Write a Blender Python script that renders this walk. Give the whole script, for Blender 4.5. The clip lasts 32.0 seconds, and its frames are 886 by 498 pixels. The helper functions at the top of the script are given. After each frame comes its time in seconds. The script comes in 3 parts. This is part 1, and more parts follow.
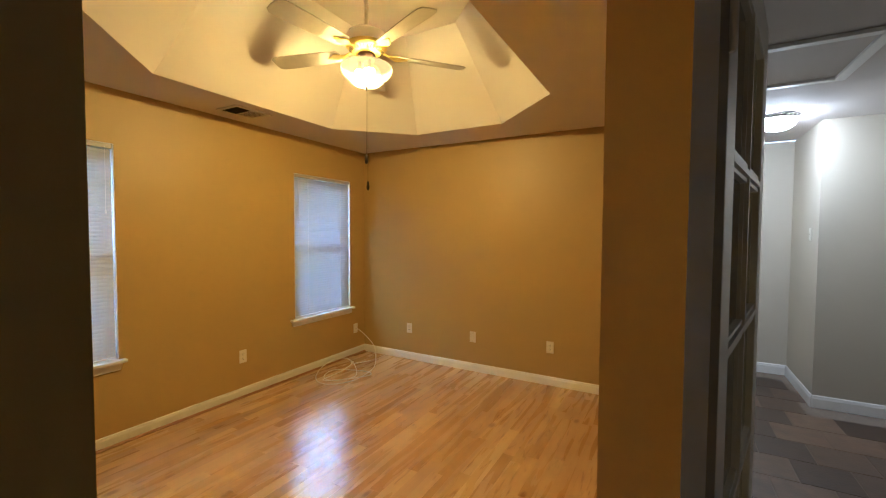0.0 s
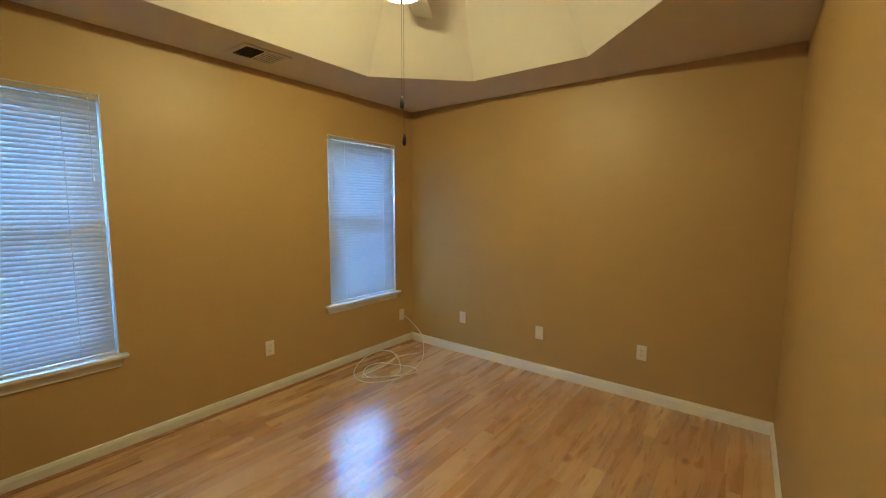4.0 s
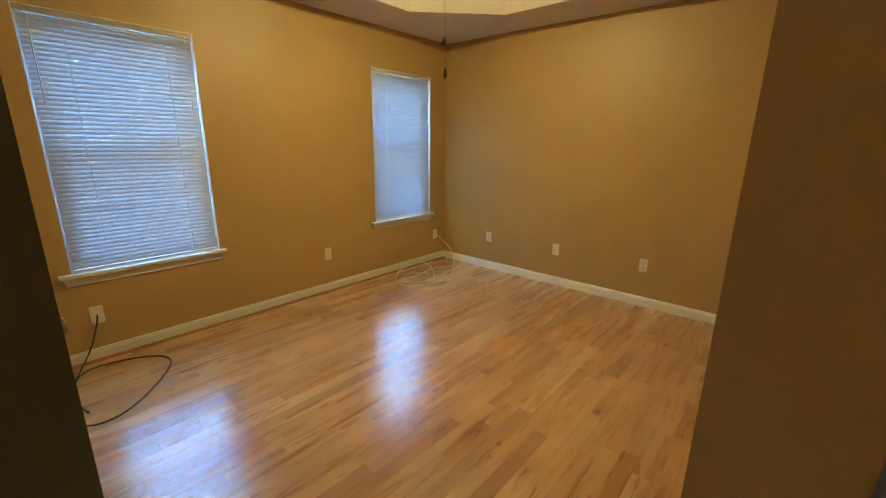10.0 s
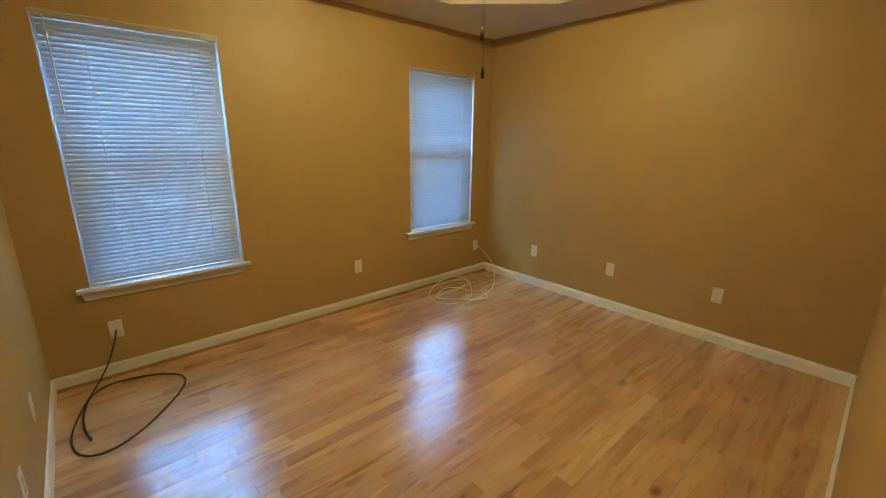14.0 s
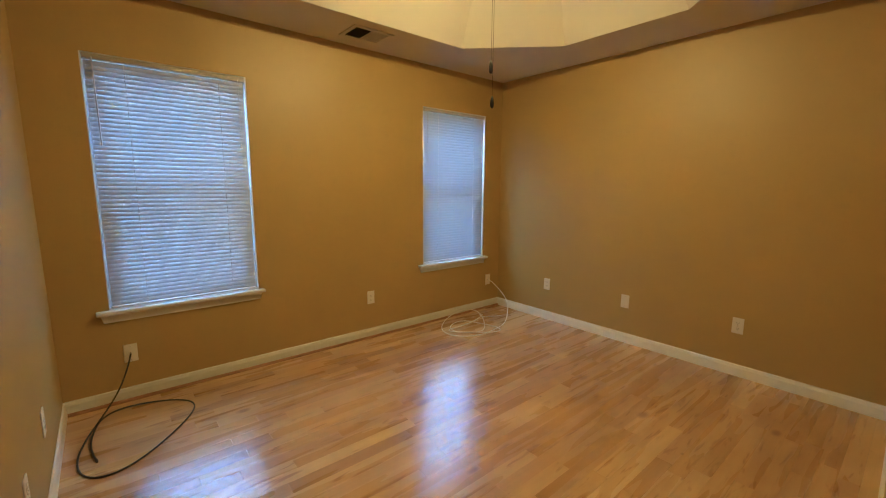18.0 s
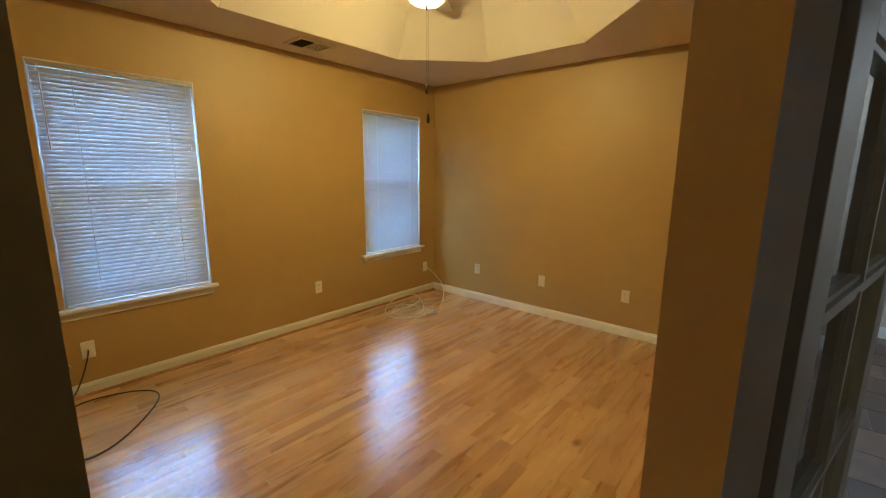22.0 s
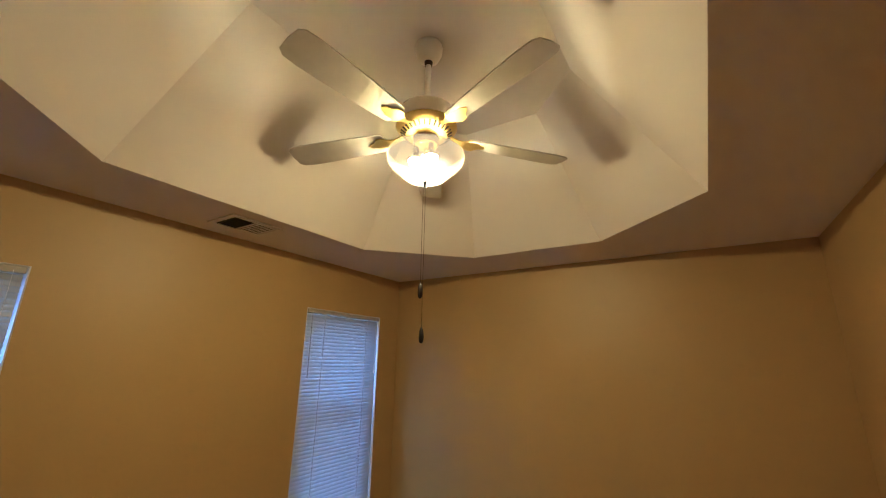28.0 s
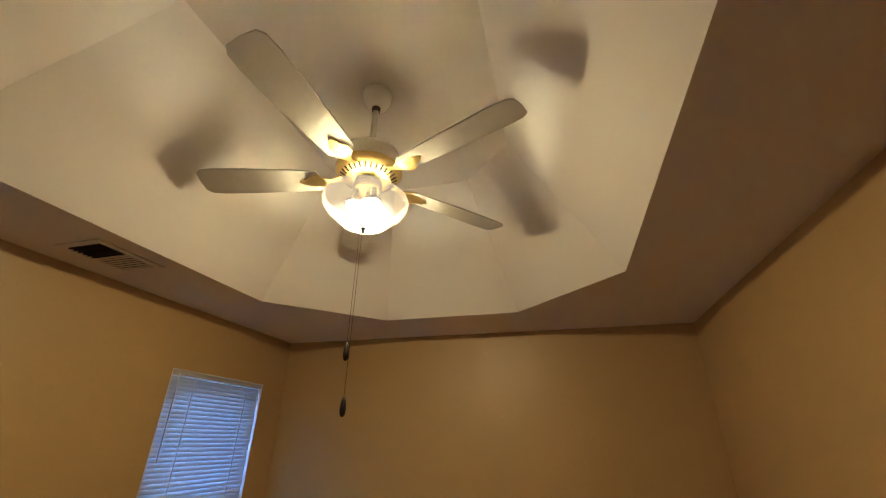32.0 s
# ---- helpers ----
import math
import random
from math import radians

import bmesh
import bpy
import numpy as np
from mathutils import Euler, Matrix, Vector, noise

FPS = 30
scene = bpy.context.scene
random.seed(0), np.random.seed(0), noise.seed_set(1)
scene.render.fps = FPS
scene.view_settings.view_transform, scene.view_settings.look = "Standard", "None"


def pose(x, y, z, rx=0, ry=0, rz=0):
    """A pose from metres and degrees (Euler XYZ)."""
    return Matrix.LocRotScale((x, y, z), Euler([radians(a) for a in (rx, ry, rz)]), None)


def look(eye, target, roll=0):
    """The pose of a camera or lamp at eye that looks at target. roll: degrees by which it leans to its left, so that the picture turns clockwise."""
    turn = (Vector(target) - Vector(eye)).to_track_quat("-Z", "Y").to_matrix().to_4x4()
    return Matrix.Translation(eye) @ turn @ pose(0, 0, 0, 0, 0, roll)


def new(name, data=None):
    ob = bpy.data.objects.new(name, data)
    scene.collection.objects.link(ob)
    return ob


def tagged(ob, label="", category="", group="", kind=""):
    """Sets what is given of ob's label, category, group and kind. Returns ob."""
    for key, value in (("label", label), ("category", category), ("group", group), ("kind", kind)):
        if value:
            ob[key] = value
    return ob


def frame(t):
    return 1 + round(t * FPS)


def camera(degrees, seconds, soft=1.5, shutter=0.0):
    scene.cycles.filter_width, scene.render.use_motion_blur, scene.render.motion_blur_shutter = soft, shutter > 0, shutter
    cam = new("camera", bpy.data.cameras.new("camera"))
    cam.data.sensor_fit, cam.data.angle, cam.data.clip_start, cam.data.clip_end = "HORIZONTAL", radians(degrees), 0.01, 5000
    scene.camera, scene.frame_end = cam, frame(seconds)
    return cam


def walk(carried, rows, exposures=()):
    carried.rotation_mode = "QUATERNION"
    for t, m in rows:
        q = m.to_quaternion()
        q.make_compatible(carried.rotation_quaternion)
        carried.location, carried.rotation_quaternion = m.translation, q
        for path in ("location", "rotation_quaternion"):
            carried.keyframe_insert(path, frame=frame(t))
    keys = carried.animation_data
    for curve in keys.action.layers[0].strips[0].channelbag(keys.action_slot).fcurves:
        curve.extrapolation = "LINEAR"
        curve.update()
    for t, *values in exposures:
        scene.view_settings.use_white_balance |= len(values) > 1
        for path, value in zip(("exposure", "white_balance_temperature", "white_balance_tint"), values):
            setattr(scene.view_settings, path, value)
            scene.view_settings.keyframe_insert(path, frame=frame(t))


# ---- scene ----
# Empty bedroom with a tray ceiling, entered through a clipped corner from a tiled hall.
# Origin: the floor corner between the window wall (x = 0) and the outlet wall (y = 0); the room lies at x > 0, y < 0.
cam = camera(94.7, 32.0, soft=1.15)
PATH = [
    (0.0, look((3.316, -3.932, 1.48), (2.34, -2.188, 1.399), 0.3)),
    (0.5, look((3.117, -3.603, 1.467), (2.129, -1.867, 1.374), 0.18)),
    (1.0, look((2.972, -3.363, 1.485), (1.976, -1.631, 1.378), 0.14)),
    (1.5, look((2.923, -3.274, 1.476), (1.901, -1.559, 1.352), 0.12)),
    (2.0, look((2.908, -3.246, 1.48), (1.841, -1.561, 1.33), 0.11)),
    (2.5, look((2.916, -3.255, 1.481), (1.81, -1.597, 1.314), 0.1)),
    (3.0, look((2.925, -3.259, 1.48), (1.775, -1.632, 1.295), 0.19)),
    (3.5, look((2.932, -3.275, 1.476), (1.751, -1.673, 1.283), 0.23)),
    (5.5, look((2.899, -3.296, 1.422), (1.647, -1.763, 1.129), 0.24)),
    (6.0, look((2.901, -3.296, 1.436), (1.648, -1.773, 1.103), 0.2)),
    (6.5, look((2.911, -3.303, 1.444), (1.66, -1.786, 1.077), 0.27)),
    (7.0, look((2.916, -3.298, 1.443), (1.673, -1.781, 1.05), 0.36)),
    (7.5, look((2.909, -3.301, 1.441), (1.682, -1.777, 1.027), 0.52)),
    (8.0, look((2.901, -3.325, 1.417), (1.685, -1.802, 0.969), 0.72)),
    (8.5, look((3.0, -3.468, 1.422), (1.786, -1.948, 0.955), 0.82)),
    (9.0, look((3.18, -3.667, 1.412), (1.976, -2.145, 0.929), 0.86)),
    (9.5, look((3.239, -3.738, 1.4), (2.013, -2.239, 0.901), 0.82)),
    (10.0, look((3.234, -3.735, 1.392), (1.965, -2.275, 0.886), 0.7)),
    (10.5, look((3.208, -3.694, 1.392), (1.879, -2.29, 0.882), 0.57)),
    (11.0, look((3.14, -3.627, 1.391), (1.727, -2.307, 0.877), 0.67)),
    (11.5, look((3.053, -3.518, 1.386), (1.532, -2.323, 0.875), 0.55)),
    (12.0, look((3.055, -3.437, 1.379), (1.451, -2.355, 0.873), 0.58)),
    (12.5, look((3.071, -3.408, 1.373), (1.406, -2.421, 0.87), 0.49)),
    (13.0, look((3.043, -3.378, 1.388), (1.361, -2.42, 0.884), 0.4)),
    (13.5, look((3.033, -3.384, 1.43), (1.46, -2.265, 0.907), 0.8)),
    (14.0, look((3.062, -3.401, 1.463), (1.625, -2.112, 0.942), 0.71)),
    (14.5, look((3.083, -3.398, 1.488), (1.749, -1.996, 0.983), 0.62)),
    (16.5, look((3.073, -3.406, 1.496), (1.724, -1.952, 1.243), 0.52)),
    (17.0, look((3.087, -3.431, 1.457), (1.677, -2.03, 1.238), 0.44)),
    (17.5, look((3.086, -3.442, 1.368), (1.618, -2.107, 1.118), 0.44)),
    (18.0, look((3.106, -3.428, 1.343), (1.591, -2.158, 1.04), 0.37)),
    (18.5, look((3.13, -3.401, 1.363), (1.583, -2.189, 0.995), 0.41)),
    (19.0, look((3.164, -3.395, 1.413), (1.59, -2.224, 1.021), 0.36)),
    (19.5, look((3.181, -3.403, 1.422), (1.605, -2.239, 1.021), 0.35)),
    (20.0, look((3.212, -3.465, 1.413), (1.648, -2.281, 1.022), 0.4)),
    (20.5, look((3.319, -3.65, 1.412), (1.791, -2.417, 1.032), 0.52)),
    (21.0, look((3.371, -3.753, 1.422), (1.917, -2.432, 1.049), 0.56)),
    (21.5, look((3.383, -3.751, 1.429), (2.025, -2.33, 1.059), 0.54)),
    (22.0, look((3.359, -3.759, 1.448), (2.082, -2.264, 1.083), 0.47)),
    (22.5, look((3.353, -3.771, 1.456), (2.13, -2.227, 1.107), 0.5)),
    (23.0, look((3.376, -3.777, 1.46), (2.173, -2.213, 1.134), 0.47)),
    (23.5, look((3.356, -3.741, 1.458), (2.146, -2.177, 1.159), 0.46)),
    (24.0, look((3.333, -3.711, 1.472), (2.108, -2.151, 1.212), 0.41)),
    (24.5, look((3.345, -3.715, 1.483), (2.102, -2.164, 1.257), 0.46)),
    (25.0, look((3.308, -3.699, 1.487), (2.053, -2.153, 1.3), 0.49)),
    (25.5, look((3.302, -3.721, 1.497), (2.035, -2.178, 1.377), 0.56)),
    (26.0, look((3.283, -3.677, 1.547), (2.014, -2.132, 1.537), 0.59)),
    (26.5, look((3.203, -3.561, 1.625), (1.949, -2.012, 1.787), 0.59)),
    (28.5, look((2.27, -3.058, 1.702), (1.378, -1.374, 2.308), 0.8)),
    (29.0, look((2.192, -3.06, 1.716), (1.461, -1.32, 2.379), 0.68)),
    (29.5, look((2.154, -3.096, 1.724), (1.546, -1.332, 2.443), 0.88)),
    (30.0, look((2.151, -3.156, 1.721), (1.649, -1.388, 2.508), 0.82)),
    (30.5, look((2.159, -3.139, 1.717), (1.715, -1.377, 2.552), 0.67)),
    (31.0, look((2.178, -3.099, 1.718), (1.743, -1.349, 2.582), 0.68)),
    (31.5, look((2.187, -3.077, 1.709), (1.74, -1.333, 2.581), 0.7)),
    (32.0, look((2.21, -3.049, 1.697), (1.717, -1.307, 2.548), 0.83)),
]
EXPOSURES = [(0.0, 5.4, 4560, 12), (1.0, 5.2, 3940, 8), (2.0, 5.15, 3690, 3), (3.5, 5.15, 3740, 4), (7.0, 5.2, 3890, 6), (10.0, 5.25, 4090, 6), (13.0, 5.15, 3940, 3), (15.5, 5.15, 4100, 6), (17.0, 5.12, 4220, 10), (19.0, 5.2, 4100, 7), (21.0, 5.2, 4140, 5), (23.0, 5.22, 4440, 10), (26.5, 5.15, 4300, 11), (28.5, 4.55, 3800, 20), (32.0, 4.45, 3780, 20)]
walk(cam, PATH, EXPOSURES)

# ---- plan ----
W, D, H = 3.11, 3.70, 2.44          # room width (x), depth (-y), height
T = 0.12                            # wall thickness
WALL_END = (3.138, -2.657)           # where the east wall stops and the entry passage begins
RETURN_END = (3.424, -2.795)        # the end of the wall that closes the niche behind the door post
JAMB_R = (3.337, -3.222)            # room-side edge of the door post
SOUTH_END = (2.672, -D)
JAMB_L = (2.520, -4.010)
TRAY = (0.525, 2.560, -3.160, -0.508, 0.572)   # x0, x1, y0, y1, corner cut
TRAY_TOP, TRAY_INSET = 3.14, 0.50
FAN = (1.53, -1.787)
WINDOWS = ((-3.443, -2.588), (-1.075, -0.255))
WIN_Z = (0.592, 2.070)

# ---- world and lights ----
world = bpy.data.worlds.new("dusk_sky")
scene.world = world
world.use_nodes = True
wn = world.node_tree
sky = wn.nodes.new("ShaderNodeTexSky")
sky.sky_type, sky.sun_disc = "NISHITA", False
sky.sun_elevation, sky.sun_rotation = radians(22), radians(90)
sky.air_density, sky.ozone_density, sky.dust_density = 0.65, 0.4, 6.0
haze = wn.nodes.new("ShaderNodeHueSaturation")   # thin overcast
haze.inputs["Hue"].default_value = 0.46
haze.inputs["Saturation"].default_value, haze.inputs["Value"].default_value = 0.62, 1.0
wn.links.new(sky.outputs[0], haze.inputs["Color"])
wn.links.new(haze.outputs[0], wn.nodes["Background"].inputs[0])
up, rise, level = wn.nodes.new("ShaderNodeTexCoord"), wn.nodes.new("ShaderNodeSeparateXYZ"), wn.nodes.new("ShaderNodeMapRange")   # an overcast sky is brightest overhead
wn.links.new(up.outputs["Generated"], rise.inputs[0])
wn.links.new(rise.outputs[2], level.inputs[0])
level.inputs["To Min"].default_value, level.inputs["To Max"].default_value = 0.036, 0.41
wn.links.new(level.outputs[0], wn.nodes["Background"].inputs[1])

sun_data = bpy.data.lights.new("sun", "SUN")
sun_data.energy, sun_data.angle, sun_data.color = 0.14, radians(30), (1.0, 0.95, 0.90)
sun = new("sun", sun_data)
sun.matrix_world = look((10, 0, 4.0), (0, 0, 0))

BULB_POWER = 73.0                   # each of the three bulbs in the fan's bowl
BULBS = [(0.044 * math.cos(a), 0.044 * math.sin(a), 2.540) for a in (1.66, 3.75, 5.85)]
LAMP_COLOR = (1.0, 0.61, 0.135)
HALL_POWER = 2.7


# ---- materials ----
def material(name, color, rough=0.5, metal=0.0, spec=0.5, vary=0.06, scale=6.0, fine=120.0, bump=0.05):
    """A painted or plain surface: two scales of mottling, and a fine relief."""
    m = bpy.data.materials.new(name)
    m.use_nodes = True
    nt = m.node_tree
    b = nt.nodes["Principled BSDF"]
    b.inputs["Roughness"].default_value, b.inputs["Metallic"].default_value = rough, metal
    b.inputs["Specular IOR Level"].default_value = spec
    geo = nt.nodes.new("ShaderNodeNewGeometry")
    big, small = nt.nodes.new("ShaderNodeTexNoise"), nt.nodes.new("ShaderNodeTexNoise")
    big.inputs["Scale"].default_value, small.inputs["Scale"].default_value = scale, fine
    big.inputs["Detail"].default_value, small.inputs["Detail"].default_value = 4, 2
    for n in (big, small):
        nt.links.new(geo.outputs["Position"], n.inputs["Vector"])
    mix = nt.nodes.new("ShaderNodeMix")
    mix.data_type = "RGBA"
    mix.inputs[6].default_value = (*[c * (1 - vary) for c in color], 1)
    mix.inputs[7].default_value = (*[min(1, c * (1 + vary)) for c in color], 1)
    nt.links.new(big.outputs[0], mix.inputs[0])
    nt.links.new(mix.outputs[2], b.inputs["Base Color"])
    bp = nt.nodes.new("ShaderNodeBump")
    bp.inputs["Strength"].default_value, bp.inputs["Distance"].default_value = bump, 0.004
    nt.links.new(small.outputs[0], bp.inputs["Height"])
    nt.links.new(bp.outputs[0], b.inputs["Normal"])
    rr = nt.nodes.new("ShaderNodeMapRange")
    rr.inputs["To Min"].default_value, rr.inputs["To Max"].default_value = max(0.02, rough - 0.08), min(1, rough + 0.08)
    nt.links.new(big.outputs[0], rr.inputs[0])
    nt.links.new(rr.outputs[0], b.inputs["Roughness"])
    return m


def glow(name, color, strength):
    """A lit lamp surface."""
    m = bpy.data.materials.new(name)
    m.use_nodes = True
    b = m.node_tree.nodes["Principled BSDF"]
    b.inputs["Base Color"].default_value = (0.85, 0.8, 0.68, 1)
    b.inputs["Roughness"].default_value = 0.35
    b.inputs["Emission Color"].default_value = (*color, 1)
    b.inputs["Emission Strength"].default_value = strength
    return m


def lit_bowl(name, color, clear, dim, hot, bulbs):
    """Alabaster-look glass: lets part of the bulbs' light straight through, and glows, most of all next to the bulbs."""
    m = bpy.data.materials.new(name)
    m.use_nodes = True
    nt = m.node_tree
    N, L = nt.nodes.new, nt.links.new
    b, out = nt.nodes["Principled BSDF"], nt.nodes["Material Output"]
    b.inputs["Base Color"].default_value = (0.24, 0.21, 0.15, 1)
    b.inputs["Roughness"].default_value = 0.25
    b.inputs["Emission Color"].default_value = (*color, 1)
    geo, veins, vein = N("ShaderNodeNewGeometry"), N("ShaderNodeTexNoise"), N("ShaderNodeMapRange")
    veins.inputs["Scale"].default_value, veins.inputs["Detail"].default_value, veins.inputs["Distortion"].default_value = 13.0, 4, 1.4
    L(geo.outputs["Position"], veins.inputs["Vector"])
    L(veins.outputs[0], vein.inputs[0])
    vein.inputs["From Min"].default_value, vein.inputs["From Max"].default_value = 0.3, 0.7
    vein.inputs["To Min"].default_value, vein.inputs["To Max"].default_value = dim * 0.82, dim * 1.15
    total = vein.outputs[0]
    for p in bulbs:
        dist, fall, add = N("ShaderNodeVectorMath"), N("ShaderNodeMapRange"), N("ShaderNodeMath")
        dist.operation, add.operation = "DISTANCE", "ADD"
        fall.interpolation_type = "SMOOTHERSTEP"
        L(geo.outputs["Position"], dist.inputs[0])
        dist.inputs[1].default_value = p
        L(dist.outputs["Value"], fall.inputs[0])
        fall.inputs["From Min"].default_value, fall.inputs["From Max"].default_value = 0.035, 0.105
        fall.inputs["To Min"].default_value, fall.inputs["To Max"].default_value = hot, 0.0
        L(total, add.inputs[0])
        L(fall.outputs[0], add.inputs[1])
        total = add.outputs[0]
    L(total, b.inputs["Emission Strength"])
    tp, mx = N("ShaderNodeBsdfTransparent"), N("ShaderNodeMixShader")
    tp.inputs[0].default_value = (1.0, 0.96, 0.88, 1)
    mx.inputs[0].default_value = clear
    L(b.outputs[0], mx.inputs[1])
    L(tp.outputs[0], mx.inputs[2])
    L(mx.outputs[0], out.inputs[0])
    return m


def wood_floor():
    """Varnished maple strips: tone by plank, grain along y, flecks, a few dark knots and mineral streaks."""
    m = bpy.data.materials.new("varnished_maple")
    m.use_nodes = True
    nt = m.node_tree
    N, L = nt.nodes.new, nt.links.new
    b = nt.nodes["Principled BSDF"]
    geo, info = N("ShaderNodeNewGeometry"), N("ShaderNodeObjectInfo")
    off = N("ShaderNodeVectorMath")
    off.operation = "MULTIPLY_ADD"
    L(info.outputs["Random"], off.inputs[0])
    off.inputs[1].default_value = (7.0, 31.0, 3.0)
    L(geo.outputs["Position"], off.inputs[2])

    def stretched(sx, sy, detail, rough, distort):
        mp, n = N("ShaderNodeMapping"), N("ShaderNodeTexNoise")
        mp.inputs["Scale"].default_value = (sx, sy, 1)
        L(off.outputs[0], mp.inputs[0])
        L(mp.outputs[0], n.inputs["Vector"])
        n.inputs["Scale"].default_value, n.inputs["Detail"].default_value = 1.0, detail
        n.inputs["Roughness"].default_value, n.inputs["Distortion"].default_value = rough, distort
        return n

    grain, figure, fleck = stretched(55, 2.2, 6, 0.6, 0.6), stretched(11, 1.1, 2, 0.45, 0.3), stretched(30, 4.2, 2, 0.5, 0.6)
    tone = N("ShaderNodeValToRGB")
    el = tone.color_ramp.elements
    el[0].position, el[0].color = 0.0, (0.385, 0.225, 0.074, 1)
    el[1].position, el[1].color = 1.0, (0.70, 0.505, 0.195, 1)
    for p, c in ((0.12, (0.490, 0.300, 0.101)), (0.5, (0.560, 0.360, 0.124)), (0.86, (0.615, 0.415, 0.150))):
        e = el.new(p)
        e.color = (*c, 1)
    L(info.outputs["Random"], tone.inputs[0])

    def multiply(src, tex, lo, hi, c0, c1):
        rng, mx, col = N("ShaderNodeMapRange"), N("ShaderNodeMix"), N("ShaderNodeMix")
        rng.inputs["From Min"].default_value, rng.inputs["From Max"].default_value = lo, hi
        L(tex, rng.inputs[0])
        mx.data_type = col.data_type = "RGBA"
        col.inputs[6].default_value, col.inputs[7].default_value = (*c0, 1), (*c1, 1)
        L(rng.outputs[0], col.inputs[0])
        mx.blend_type = "MULTIPLY"
        mx.inputs[0].default_value = 1.0
        L(src, mx.inputs[6])
        L(col.outputs[2], mx.inputs[7])
        return mx.outputs[2]

    c = multiply(tone.outputs[0], figure.outputs[0], 0.3, 0.7, (0.87, 0.83, 0.77), (1.05, 1.05, 1.04))
    c = multiply(c, grain.outputs[0], 0.3, 0.72, (0.93, 0.915, 0.89), (1.03, 1.03, 1.02))
    c = multiply(c, fleck.outputs[0], 0.30, 0.40, (0.66, 0.55, 0.44), (1, 1, 1))
    KNOT, STREAK = (0.46, 0.34, 0.25), (0.62, 0.52, 0.44)
    for kx, ky, r, along, dark in ((0.590, -2.878, 0.030, 0.55, KNOT), (2.144, -1.052, 0.034, 0.55, KNOT), (2.437, -1.262, 0.014, 0.55, KNOT), (2.70, -0.66, 0.03, 0.55, KNOT), (1.62, -1.35, 0.014, 0.55, KNOT),
                                   (2.62, -1.75, 0.03, 0.55, KNOT), (1.846, -2.173, 0.024, 0.45, KNOT), (2.359, -2.302, 0.018, 0.5, KNOT), (1.842, -2.487, 0.014, 0.4, STREAK),
                                   (1.700, -3.000, 0.021, 0.055, STREAK), (1.671, -2.640, 0.020, 0.060, STREAK), (2.206, -2.300, 0.026, 0.075, STREAK)):
        sub, mp, ln = N("ShaderNodeVectorMath"), N("ShaderNodeVectorMath"), N("ShaderNodeVectorMath")
        sub.operation, mp.operation, ln.operation = "SUBTRACT", "MULTIPLY", "LENGTH"
        L(geo.outputs["Position"], sub.inputs[0])
        sub.inputs[1].default_value = (kx, ky, 0)
        L(sub.outputs[0], mp.inputs[0])
        mp.inputs[1].default_value = (1.0, along, 0)
        L(mp.outputs[0], ln.inputs[0])
        add = N("ShaderNodeMath")
        add.operation = "MULTIPLY_ADD"
        L(fleck.outputs[0], add.inputs[0])
        add.inputs[1].default_value = 0.012
        L(ln.outputs["Value"], add.inputs[2])
        c = multiply(c, add.outputs[0], r * 0.55, r * 1.15, dark, (1, 1, 1))
    cloud = N("ShaderNodeTexNoise")
    cloud.inputs["Scale"].default_value, cloud.inputs["Detail"].default_value = 2.3, 3
    L(geo.outputs["Position"], cloud.inputs["Vector"])
    c = multiply(c, cloud.outputs[0], 0.32, 0.68, (0.88, 0.84, 0.78), (1.06, 1.05, 1.04))
    L(c, b.inputs["Base Color"])
    rr = N("ShaderNodeMapRange")
    rr.inputs["To Min"].default_value, rr.inputs["To Max"].default_value = 0.20, 0.36
    L(figure.outputs[0], rr.inputs[0])
    L(rr.outputs[0], b.inputs["Roughness"])
    b.inputs["Specular IOR Level"].default_value = 0.6
    b.inputs["Coat Weight"].default_value, b.inputs["Coat Roughness"].default_value = 0.75, 0.19
    b.inputs["Coat IOR"].default_value = 1.55
    bp = N("ShaderNodeBump")
    bp.inputs["Strength"].default_value, bp.inputs["Distance"].default_value = 0.10, 0.002
    L(grain.outputs[0], bp.inputs["Height"])
    L(bp.outputs[0], b.inputs["Normal"])
    return m


def slate():
    """Brown slate-look tile: tone by tile, cloudy stains."""
    m = material("brown_slate_tile", (0.108, 0.070, 0.043), 0.42, vary=0.55, scale=9, fine=60, bump=0.35)
    nt = m.node_tree
    b = nt.nodes["Principled BSDF"]
    info, hsv = nt.nodes.new("ShaderNodeObjectInfo"), nt.nodes.new("ShaderNodeHueSaturation")
    src = b.inputs["Base Color"].links[0].from_socket
    nt.links.new(src, hsv.inputs["Color"])
    rng = nt.nodes.new("ShaderNodeMapRange")
    rng.inputs["To Min"].default_value, rng.inputs["To Max"].default_value = 0.6, 1.6
    nt.links.new(info.outputs["Random"], rng.inputs[0])
    nt.links.new(rng.outputs[0], hsv.inputs["Value"])
    nt.links.new(hsv.outputs[0], b.inputs["Base Color"])
    return m


def clear_glass(name):
    m = bpy.data.materials.new(name)
    m.use_nodes = True
    b = m.node_tree.nodes["Principled BSDF"]
    b.inputs["Base Color"].default_value = (0.95, 0.98, 0.97, 1)
    b.inputs["Roughness"].default_value, b.inputs["IOR"].default_value = 0.02, 1.45
    b.inputs["Transmission Weight"].default_value = 1.0
    return m


